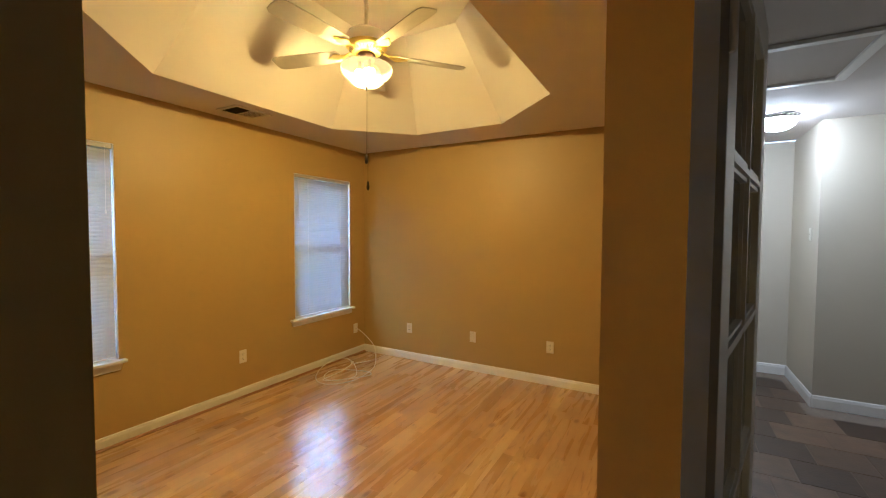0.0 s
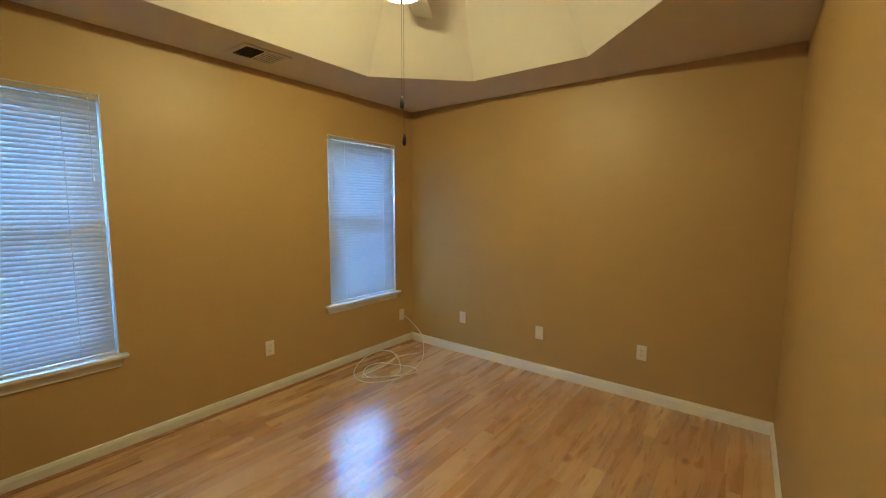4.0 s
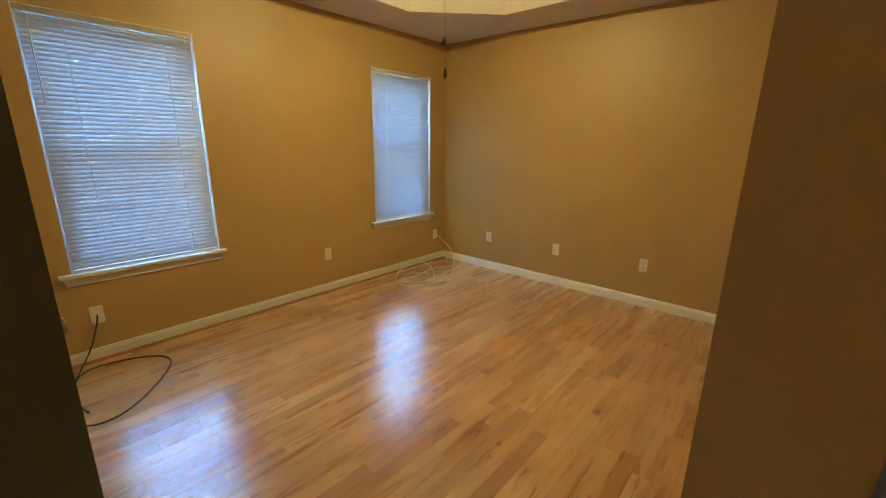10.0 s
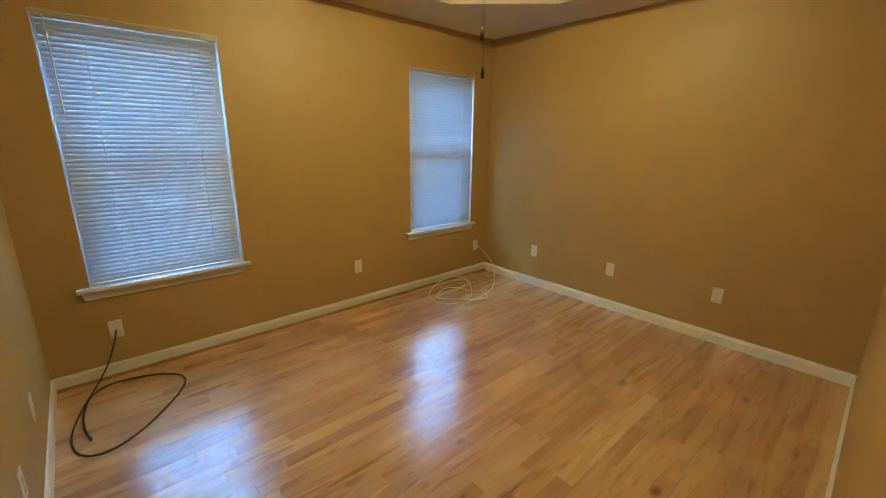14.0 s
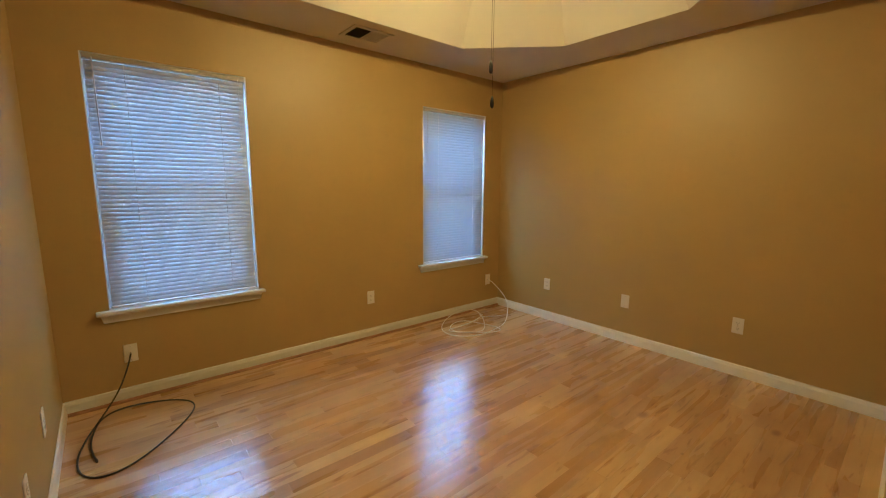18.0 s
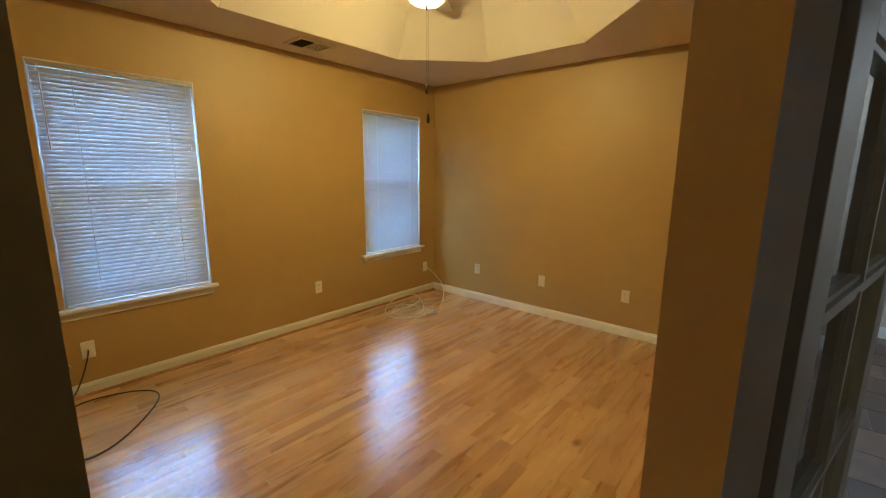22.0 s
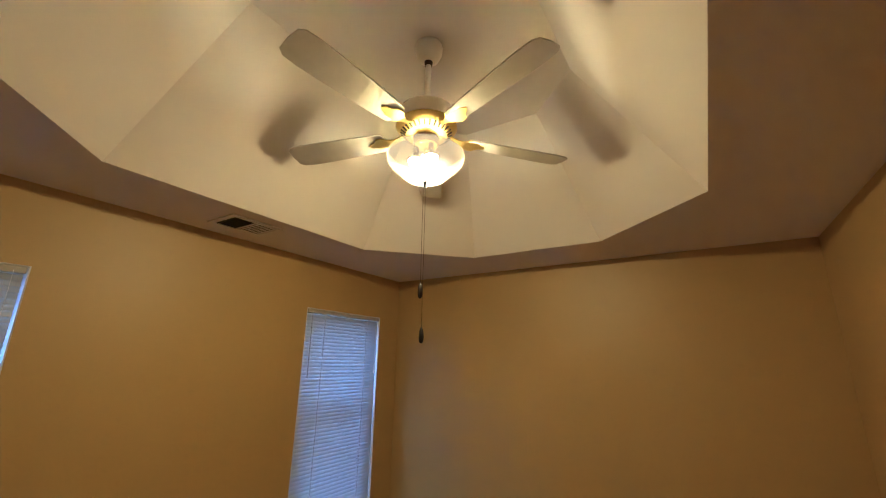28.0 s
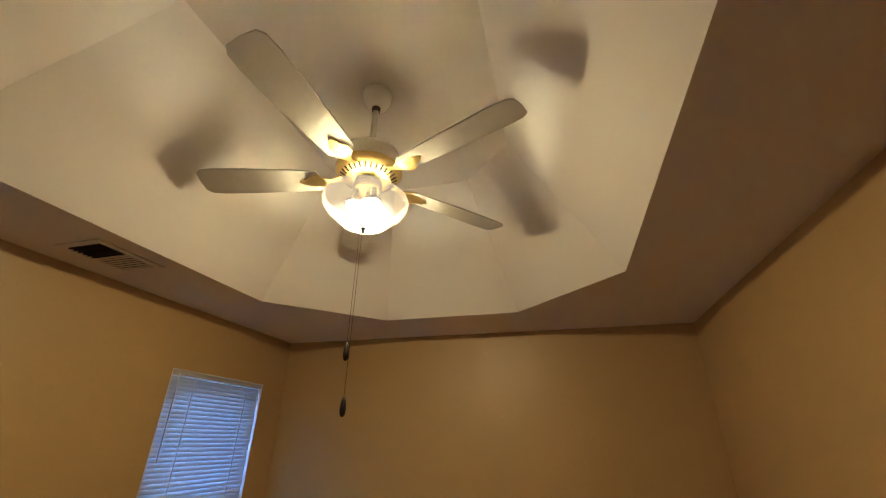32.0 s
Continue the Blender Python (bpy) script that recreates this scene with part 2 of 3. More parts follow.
def thin_vinyl(name, color, through_color, through_light):
    """White slat that lets some daylight through."""
    m = material(name, color, 0.38, vary=0.03, scale=20, bump=0.02)
    nt = m.node_tree
    b, out = nt.nodes["Principled BSDF"], nt.nodes["Material Output"]
    tr, mx = nt.nodes.new("ShaderNodeBsdfTranslucent"), nt.nodes.new("ShaderNodeMixShader")
    tr.inputs[0].default_value = (*through_color, 1)
    mx.inputs[0].default_value = through_light
    nt.links.new(b.outputs[0], mx.inputs[1])
    nt.links.new(tr.outputs[0], mx.inputs[2])
    nt.links.new(mx.outputs[0], out.inputs[0])
    return m


M_WALL = material("tan_wall_paint", (0.430, 0.299, 0.062), 0.48, spec=0.7, vary=0.05, scale=1.6, fine=260, bump=0.10)
M_HALL = material("taupe_hall_paint", (0.58, 0.53, 0.43), 0.55, vary=0.05, scale=1.6, fine=260, bump=0.10)
M_CHAIN = material("tarnished_chain", (0.010, 0.008, 0.006), 0.8, spec=0.05, vary=0.2, scale=80)
M_CEIL = material("white_ceiling_paint", (0.63, 0.585, 0.55), 0.8, vary=0.03, scale=2.5, fine=180, bump=0.16)
M_TRIM = material("white_trim_paint", (0.84, 0.83, 0.81), 0.35, vary=0.05, scale=9, fine=90, bump=0.04)
M_DULL_WHITE = material("dull_white_paint", (0.69, 0.69, 0.68), 0.4, vary=0.08, scale=9, fine=90, bump=0.05)
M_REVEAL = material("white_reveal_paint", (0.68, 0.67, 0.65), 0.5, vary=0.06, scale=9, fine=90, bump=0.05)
M_RAIL = material("beige_head_rail", (0.42, 0.39, 0.33), 0.4, vary=0.05, scale=9, bump=0.02)
M_SHOE = material("stained_shoe_moulding", (0.30, 0.15, 0.06), 0.35, vary=0.3, scale=30, fine=200, bump=0.1)
M_FLOOR = wood_floor()
M_SUB = material("dark_floor_joint", (0.20, 0.11, 0.055), 0.6, vary=0.2)
M_VINYL = material("white_window_vinyl", (0.80, 0.81, 0.82), 0.3, vary=0.03, scale=8, bump=0.02)
M_SLAT = thin_vinyl("white_blind_vinyl", (0.47, 0.50, 0.53), (0.78, 0.87, 0.92), 0.165)
M_CORD = material("white_cord", (0.8, 0.8, 0.78), 0.7, vary=0.1, scale=300)
M_WAND = material("clear_wand_plastic", (0.60, 0.61, 0.62), 0.3, vary=0.1, scale=100)
M_GLASS = clear_glass("window_glass")
M_PLATE = material("ivory_plate_plastic", (0.78, 0.74, 0.64), 0.3, vary=0.03, scale=15, bump=0.01)
M_ALMOND = material("almond_plate_plastic", (0.51, 0.41, 0.23), 0.3, vary=0.03, scale=15, bump=0.01)
M_SLOT = material("dark_slot", (0.02, 0.018, 0.015), 0.6)
M_WHITE_CABLE = material("white_coax_jacket", (0.88, 0.87, 0.84), 0.4, vary=0.05, scale=60, bump=0.02)
M_BLACK_CABLE = material("black_coax_jacket", (0.022, 0.018, 0.016), 0.42, vary=0.2, scale=60, bump=0.02)
M_STEEL = material("nickel", (0.62, 0.60, 0.56), 0.28, metal=1.0, vary=0.08, scale=60)
M_BRASS = material("polished_brass", (0.64, 0.49, 0.07), 0.36, metal=1.0, vary=0.08, scale=25, bump=0.02)
M_BRONZE = material("dark_bronze", (0.06, 0.038, 0.028), 0.4, metal=0.6, vary=0.2, scale=40)
M_FANWHITE = material("cream_enamel", (0.72, 0.68, 0.58), 0.3, vary=0.04, scale=12, bump=0.02)
M_BLADE = material("whitewashed_blade", (0.40, 0.37, 0.32), 0.45, vary=0.14, scale=14, fine=90, bump=0.05)
M_BOWL = lit_bowl("frosted_lamp_bowl", (1.0, 0.66, 0.21), 0.62, 0.030, 0.17, [(FAN[0] + x, FAN[1] + y, z - 0.055) for x, y, z in BULBS])
M_BULB = glow("lit_bulb_glass", LAMP_COLOR, BULB_POWER)
M_FOB = material("dark_wood_fob", (0.016, 0.010, 0.007), 0.6, spec=0.25, vary=0.3, scale=60)
M_VENT = material("white_enamel_steel", (0.58, 0.55, 0.50), 0.4, vary=0.05, scale=20)
M_DUCT_SHADE = material("duct_shade", (0.012, 0.011, 0.010), 0.8)
M_DOOR = material("cream_door_paint", (0.84, 0.78, 0.62), 0.32, vary=0.05, scale=7, fine=90, bump=0.05)
M_TILE = slate()
M_GROUT = material("brown_grout", (0.22, 0.175, 0.135), 0.85, vary=0.2, scale=40, bump=0.2)
M_HALLLAMP = glow("hall_lamp_glass", (1.0, 0.92, 0.76), HALL_POWER)
M_GROUND = material("pale_bounce_ground", (0.21, 0.215, 0.20), 0.9, vary=0.5, scale=0.8, fine=30, bump=0.4)
M_BACKDROP = material("sky_dimming_backdrop", (0.19, 0.20, 0.21), 0.95, vary=0.35, scale=0.35, fine=3, bump=0.2)
M_EDGE = material("shaded_hinge_edge", (0.50, 0.46, 0.38), 0.7, vary=0.15, scale=20)


# ---- mesh helpers ----
def mesh_of(bm, mat, smooth=False):
    me = bpy.data.meshes.new("mesh")
    bmesh.ops.recalc_face_normals(bm, faces=bm.faces)
    bm.to_mesh(me)
    bm.free()
    me.materials.append(mat)
    if smooth:
        for p in me.polygons:
            p.use_smooth = True
    return me


def part(name, bm, mat, parent=None, label="", smooth=False):
    ob = new(name, mesh_of(bm, mat, smooth) if isinstance(bm, bmesh.types.BMesh) else bm)
    if parent is not None:
        ob.parent = parent
    return tagged(ob, label=label)


def thing(name, label, category, group="", kind="", at=(0, 0, 0), rz=0):
    ob = new(name)
    ob.empty_display_size = 0.05
    ob.matrix_world = pose(*at, 0, 0, rz)
    return tagged(ob, label, category, group, kind)


def box(x0, x1, y0, y1, z0, z1, bevel=0.0, bm=None):
    bm2 = bmesh.new()
    bmesh.ops.create_cube(bm2, size=1, matrix=Matrix.Translation(((x0 + x1) / 2, (y0 + y1) / 2, (z0 + z1) / 2)) @ Matrix.Diagonal((x1 - x0, y1 - y0, z1 - z0, 1)))
    if bevel:
        bmesh.ops.bevel(bm2, geom=bm2.edges[:], offset=bevel, segments=2, affect="EDGES", profile=0.5)
    if bm is None:
        return bm2
    me = bpy.data.meshes.new("tmp")
    bm2.to_mesh(me)
    bm2.free()
    bm.from_mesh(me)
    bpy.data.meshes.remove(me)
    return bm


def prism(points, z0, z1):
    """An upright prism over a plan outline."""
    bm = bmesh.new()
    lo, hi = [bm.verts.new((x, y, z0)) for x, y in points], [bm.verts.new((x, y, z1)) for x, y in points]
    bm.faces.new(lo[::-1])
    bm.faces.new(hi)
    for i in range(len(points)):
        j = (i + 1) % len(points)
        bm.faces.new((lo[i], lo[j], hi[j], hi[i]))
    return bm


def lathe(profile, n=32, cx=0, cy=0):
    """A surface of revolution about a vertical axis, from (radius, z) pairs."""
    bm = bmesh.new()
    rings = []
    for r, z in profile:
        if r < 1e-5:
            rings.append([bm.verts.new((cx, cy, z))])
        else:
            rings.append([bm.verts.new((cx + r * math.cos(2 * math.pi * i / n), cy + r * math.sin(2 * math.pi * i / n), z)) for i in range(n)])
    for a, b in zip(rings, rings[1:]):
        for i in range(n):
            j = (i + 1) % n
            if len(a) == 1 and len(b) > 1:
                bm.faces.new((a[0], b[i], b[j]))
            elif len(b) == 1 and len(a) > 1:
                bm.faces.new((a[i], a[j], b[0]))
            elif len(a) > 1:
                bm.faces.new((a[i], a[j], b[j], b[i]))
    return bm


def sweep(profile, a, b, normal):
    """A moulding: the (out, up) profile drawn along the floor line from a to b; normal points into the room."""
    bm = bmesh.new()
    ends = []
    for x, y in (a, b):
        ends.append([bm.verts.new((x + normal[0] * o, y + normal[1] * o, u)) for o, u in profile])
    n = len(profile)
    for i in range(n):
        j = (i + 1) % n
        bm.faces.new((ends[0][i], ends[0][j], ends[1][j], ends[1][i]))
    bm.faces.new(ends[0][::-1])
    bm.faces.new(ends[1])
    return bm


def tube(points, radius, name, mat, parent=None, label="", res=6):
    """A round cable along smoothed points, as a mesh."""
    cu = bpy.data.curves.new("cable", "CURVE")
    cu.dimensions, cu.bevel_depth, cu.bevel_resolution, cu.resolution_u, cu.use_fill_caps = "3D", radius, 3, res, True
    sp = cu.splines.new("NURBS")
    sp.points.add(len(points) - 1)
    for p, q in zip(sp.points, points):
        p.co = (*q, 1)
    sp.use_endpoint_u, sp.order_u = True, 3
    tmp = bpy.data.objects.new("tmp", cu)
    me = bpy.data.meshes.new_from_object(tmp)
    bpy.data.objects.remove(tmp)
    bpy.data.curves.remove(cu)
    me.materials.clear()
    me.materials.append(mat)
    for p in me.polygons:
        p.use_smooth = True
    ob = new(name, me)
    if parent is not None:
        ob.parent = parent
    return tagged(ob, label=label)


def pierced(us, vs, holes, w0, w1, put):
    """A slab over the grid us x vs between depths w0 and w1, without the cells in holes; put(u, v, w) gives the place."""
    bm = bmesh.new()
    seen = {}

    def v(i, j, k):
        if (i, j, k) not in seen:
            seen[i, j, k] = bm.verts.new(put(us[i], vs[j], (w0, w1)[k]))
        return seen[i, j, k]

    nu, nv = len(us) - 1, len(vs) - 1
    solid = {(i, j) for i in range(nu) for j in range(nv)} - set(holes)
    for i, j in solid:
        for k in (0, 1):
            bm.faces.new((v(i, j, k), v(i + 1, j, k), v(i + 1, j + 1, k), v(i, j + 1, k)))
        for di, dj, e in ((-1, 0, ((i, j), (i, j + 1))), (1, 0, ((i + 1, j), (i + 1, j + 1))), (0, -1, ((i, j), (i + 1, j))), (0, 1, ((i, j + 1), (i + 1, j + 1)))):
            if (i + di, j + dj) not in solid:
                (a, b), (c, d) = e
                bm.faces.new((v(a, b, 0), v(c, d, 0), v(c, d, 1), v(a, b, 1)))
    return bm


def structure(name, bm, mat, label, category):
    return tagged(part(name, bm, mat), label, category, kind="structure")


# ---- large structure ----
(ya0, ya1), (yb0, yb1) = WINDOWS
wz0, wz1 = WIN_Z
structure("wall_west", pierced([-D - T, ya0, ya1, yb0, yb1, T], [0, wz0, wz1, H], {(1, 1), (3, 1)}, -0.15, 0.0, lambda u, v, w: (w, u, v)),
          M_WALL, "tan painted bedroom wall with two window openings", "wall")
structure("wall_north", box(0, W + T, 0, T, 0, H), M_WALL, "tan painted bedroom wall above white baseboard", "wall")
structure("wall_south", prism([(0, -D), (SOUTH_END[0], -D), (SOUTH_END[0] - 0.06, -D - T), (0, -D - T)], 0, H), M_WALL, "tan painted bedroom wall beside the entry", "wall")
structure("wall_east", prism([(W, 0), (W + T, 0), (W + T, WALL_END[1] + 0.03), WALL_END], 0, H), M_WALL, "tan painted bedroom wall ending at the entry", "wall")
structure("wall_entry_1", prism([(WALL_END[0], WALL_END[1] - 0.002), RETURN_END, (RETURN_END[0] + 0.009, RETURN_END[1] + 0.021), (W + T, WALL_END[1] + 0.027)], 0, H), M_WALL, "tan painted wall return of the angled entry, in shade", "wall")
structure("wall_entry_2", prism([(SOUTH_END[0] + 0.001, -D), JAMB_L, (JAMB_L[0] - 0.09, JAMB_L[1] + 0.02), (SOUTH_END[0] - 0.058, -D - T)], 0, H), M_WALL, "tan painted wall of the angled entry, in shade", "wall")
structure("wall_entry_head", prism([(JAMB_R[0] + 0.03, JAMB_R[1] + 0.01), (JAMB_R[0] + 0.02, JAMB_R[1] + 0.12), (JAMB_L[0], JAMB_L[1] + 0.06), (JAMB_L[0] + 0.03, JAMB_L[1] - 0.05)], 2.13, H), M_WALL, "tan painted wall above the double door opening", "wall")

x0, x1, y0, y1, cut = TRAY


def octagon(inset):
    c = cut - inset * (2 - math.sqrt(2))
    a0, a1, b0, b1 = x0 + inset, x1 - inset, y0 + inset, y1 - inset
    return [(a0 + c, b0), (a1 - c, b0), (a1, b0 + c), (a1, b1 - c), (a1 - c, b1), (a0 + c, b1), (a0, b1 - c), (a0, b0 + c)]


def tray_ceiling():
    """Flat border, sloping octagonal sides and a flat top, with a slab above."""
    bm = bmesh.new()
    rim, top = [bm.verts.new((*p, H)) for p in octagon(0)], [bm.verts.new((*p, TRAY_TOP)) for p in octagon(TRAY_INSET)]
    ex0, ex1, ey0, ey1 = -0.0, W + T, -D - 0.4, 0.0
    cor = [bm.verts.new((x, y, H)) for x, y in ((ex0, ey0), (ex1 + 0.2, ey0), (ex1 + 0.2, ey1), (ex0, ey1))]
    for i in range(8):
        j = (i + 1) % 8
        bm.faces.new((rim[i], rim[j], top[j], top[i]))
    bm.faces.new(top)
    for q in ((cor[0], cor[1], rim[1], rim[0]), (cor[1], rim[2], rim[1]), (cor[1], cor[2], rim[3], rim[2]), (cor[2], rim[4], rim[3]),
              (cor[2], cor[3], rim[5], rim[4]), (cor[3], rim[6], rim[5]), (cor[3], cor[0], rim[7], rim[6]), (cor[0], rim[0], rim[7])):
        bm.faces.new(q)
    return bm


structure("ceiling", tray_ceiling(), M_CEIL, "white textured bedroom ceiling with a sloped octagonal tray", "ceiling")
structure("roof_slab", box(-0.3, 5.2, -6.0, 2.0, TRAY_TOP + 0.05, TRAY_TOP + 0.2), M_CEIL, "plain slab over the ceilings", "roof")

# hall round the entry
HX, HN, HC, HE = 4.40, 1.52, 0.63, 4.95
structure("wall_hall_north", box(W + T, HX, HN, HN + T, 0, H), M_HALL, "taupe painted hall end wall", "wall")
structure("wall_hall_return", box(HX, HX + T, HC + T, HN, 0, H), M_HALL, "taupe painted hall return wall", "wall")
structure("wall_hall_corner", box(HX, HE, HC, HC + T, 0, H), M_HALL, "taupe painted hall wall", "wall")
# Unseen wall, set this near to bounce hall lamp light onto the door leaf.
structure("wall_hall_bounce_east", box(HE, HE + T, -5.6, HC + T, 0, H), M_HALL, "taupe painted hall wall", "wall")
structure("wall_hall_south", box(0.9, HE + T, -5.6 - T, -5.6, 0, H), M_HALL, "taupe painted hall wall", "wall")
structure("wall_hall_west", box(0.9 - T, 0.9, -5.6 - T, -D - T, 0, H), M_HALL, "taupe painted hall wall", "wall")
structure("wall_hall_side", prism([(W + T + 0.001, HN), (W + T + 0.001, WALL_END[1] + 0.03), (W + T + 0.014, WALL_END[1] + 0.04), (W + T + 0.014, HN)], 0, H), M_HALL, "taupe painted hall side of the bedroom wall", "wall")
structure("wall_hall_side_2", prism([(JAMB_R[0] + 0.0085, JAMB_R[1] + 0.026), (JAMB_R[0] + 0.0115, JAMB_R[1] + 0.026), (RETURN_END[0] + 0.010, RETURN_END[1] + 0.022), (RETURN_END[0] + 0.001, RETURN_END[1] - 0.001)], 0, H), M_HALL, "taupe painted hall side of the entry wall", "wall")
structure("ceiling_hall", pierced([W + T, 3.45, HE + T], [-5.6, -D - 0.4, HN], {(0, 1)}, H + 0.002, H + 0.1, lambda u, v, w: (u, v, w)), M_CEIL, "white hall ceiling", "ceiling")
structure("ceiling_hall_side", box(0.9, W + T, -5.6, -D - 0.4, H + 0.002, H + 0.1), M_CEIL, "white hall ceiling", "ceiling")
structure("ceiling_hall_strip", box(W + T + 0.2, 3.45, -D - 0.4, HN, H + 0.002, H + 0.1), M_CEIL, "white hall ceiling", "ceiling")
structure("ceiling_hall_edge", box(W + T, W + T + 0.2, 0, HN, H + 0.002, H + 0.1), M_CEIL, "white hall ceiling", "ceiling")

# Unseen ground, kept pale to throw daylight up into the blind slats.
structure("ground", box(-200, 200, -200, 200, -0.75, -0.70), M_GROUND, "unseen ground outside the windows, made pale to light the blinds", "ground")
# Added tree line, not a known view: it dims low sky between slats.
bm = bmesh.new()
rnd = random.Random(3)
prev = None
for i in range(161):
    y = -160 + 2.0 * i
    top = 17 + 1.6 * math.sin(i * 0.37) + rnd.uniform(-1.4, 1.4)
    cur = [bm.verts.new((-55 - 4 * math.sin(i * 0.11) + dx, y, z)) for dx, z in ((0, -0.8), (0, top * 0.6), (-1.5, top), (-6, top), (-6, -0.8))]
    if prev:
        for k in range(4):
            bm.faces.new((prev[k], prev[k + 1], cur[k + 1], cur[k]))
    prev = cur
structure("backdrop", bm, M_BACKDROP, "added tree-line backdrop that dims the low sky behind the blinds", "woods")
floor = structure("floor", prism([(-0.0, 0), (W + 0.1, 0), (W + 0.1, -2.62), (3.43, -2.79), (3.345, -3.20), (2.49, -3.98), (2.5, -D), (0, -D)], -0.03, -0.012), M_SUB, "honey maple strip floor with glossy varnish", "floor")
hall_floor = structure("floor_hall", box(0.7, HE + 0.2, -5.8, HN + 0.2, -0.05, -0.030), M_GROUT, "brown slate tile hall floor", "floor")

# ---- windows ----


def window(n, ya, yb):
    w, h, zc = yb - ya, wz1 - wz0, wz0
    win = tagged(thing("window_%d" % n, "white vinyl double-hung window behind a lowered blind", "window", "bedroom windows", "structure", at=(-0.15, ya, zc)), kind="structure")

    def rail(name, y_a, y_b, z_a, z_b, xa, xb, par=win, label=""):
        return part(name, box(xa, xb, y_a, y_b, z_a, z_b, 0.003), M_VINYL, par, label)

    f = 0.030
    rail("frame_side", 0, f, 0, h, 0.0, 0.085)
    rail("frame_side", w - f, w, 0, h, 0.0, 0.085)
    rail("frame_head", f, w - f, h - f, h, 0.0, 0.085)
    rail("frame_sill", f, w - f, 0, f, 0.0, 0.085)
    mid = h / 2
    for za, zb, xa, e in ((f, mid + 0.02, 0.045, 0.050), (mid - 0.02, h - f, 0.008, 0.030)):
        sash = part("sash", box(xa, xa + 0.034, f, f + e, za, zb, 0.002), M_VINYL, win)
        for args in ((w - f - e, w - f, za, zb), (f + e, w - f - e, za, za + 0.05), (f + e, w - f - e, zb - 0.05, zb)):
            part("sash_rail", box(xa, xa + 0.034, *args, 0.002), M_VINYL, sash)
        pane = part("pane", box(xa + 0.015, xa + 0.019, f + e, w - f - e, za + 0.05, zb - 0.05), M_GLASS, sash)
        pane.visible_shadow = False
    return win


def window_liner(n, ya, yb):
    """White jamb boards lining the opening."""
    ln = thing("window_jamb_%d" % n, "white painted jamb boards lining the window opening", "window jamb", "window jambs", "structure", at=(0, ya, wz0))
    w, h, t = yb - ya, wz1 - wz0, 0.006
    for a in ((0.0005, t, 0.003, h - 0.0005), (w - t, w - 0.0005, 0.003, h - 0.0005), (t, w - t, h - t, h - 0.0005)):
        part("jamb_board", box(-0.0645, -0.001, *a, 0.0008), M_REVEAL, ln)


def window_board(n, ya, yb):
    """Stool with rounded nosing and horns, and the apron under it."""
    st = thing("window_sill_%d" % n, "white painted wooden window stool and apron", "window sill", "window stools", "structure", at=(0, ya, wz0))
    w = yb - ya
    bm = box(-0.065, -0.0005, 0.002, w - 0.002, -0.018, 0.002)
    box(0.0005, 0.048, -0.062, w + 0.034, -0.022, 0.002, 0.006, bm)
    part("stool", bm, M_DULL_WHITE, st)
    bm = box(0.0005, 0.014, -0.045, w + 0.018, -0.075, -0.023, 0.004)
    for v in bm.verts:
        if v.co.z < -0.05:
            v.co.y += 0.012 if v.co.y < 0 else -0.012
    part("apron", bm, M_DULL_WHITE, st)


CORDS = (0.22, 0.81)


def slat_mesh(w):
    """One crowned slat, 30 mm deep, with a routing hole at each ladder."""
    ys = [0.0]
    for f in CORDS:
        ys += [w * f - 0.0010, w * f + 0.0010]
    ys.append(w)
    bm = pierced(ys, [-0.5, -0.27, -0.08, 0.08, 0.27, 0.5], {(1, 2), (3, 2)}, -0.0004, 0.0004,
                 lambda u, v, k: (v * 0.0308, u, 0.0022 * (1 - 4 * v * v) + k))
    return mesh_of(bm, M_SLAT, smooth=False)


def blind(ya, yb, wand_side):
    """Mini blind inside the opening: head rail, slats, ladder cords, bottom rail, tilt wand and pull cord."""
    w = yb - ya - 0.022
    bl = thing("window_blind", "lowered white vinyl mini blind with half-closed slats", "blind", "bedroom blinds", at=(-0.017, ya + 0.011, wz0))
    h = wz1 - wz0 - 0.006
    part("head_rail", box(-0.016, 0.016, 0, w, h - 0.030, h - 0.002, 0.002), M_RAIL, bl, "beige head rail")
    part("bottom_rail", box(-0.012, 0.012, 0.004, w - 0.004, 0.006, 0.018, 0.003), M_VINYL, bl, "white bottom rail")
    me = slat_mesh(w - 0.008)
    pitch, n = 0.0257, 55
    rnd = random.Random(int(100 * -ya))
    for i in range(n):
        s = part("slat", me, None, bl)
        s.matrix_local = pose(0.0, 0.004, 0.036 + i * pitch, rnd.uniform(-0.02, 0.02), TILT + rnd.uniform(-0.3, 0.3), rnd.uniform(-0.05, 0.05))
    for f in CORDS:
        for x in (-0.0135, 0.0135):
            part("ladder_cord", box(x - 0.0008, x + 0.0008, w * f - 0.001, w * f + 0.001, 0.018, h - 0.03), M_CORD, bl)
    yy = w * (0.05 if wand_side else 0.95)
    tube([(0.022, yy, h - 0.02), (0.024, yy, h - 0.1), (0.024, yy + 0.004, h - 0.5)], 0.0028, "tilt_wand", M_WAND, bl, "clear plastic tilt wand")
    yy = w * (0.95 if wand_side else 0.05)
    tube([(0.020, yy, h - 0.02), (0.021, yy, h - 0.2), (0.021, yy - 0.003, h - 0.44)], 0.0012, "pull_cord", M_CORD, bl)
    part("cord_tassel", lathe([(0, h - 0.475), (0.006, h - 0.47), (0.005, h - 0.45), (0.002, h - 0.44), (0, h - 0.44)], 10, 0.021, yy - 0.003), M_CORD, bl)
    return bl


TILT = 64
for n, (ya, yb) in enumerate(WINDOWS, 1):
    window(n, ya, yb)
    window_liner(n, ya, yb)
    window_board(n, ya, yb)
    blind(ya, yb, True)

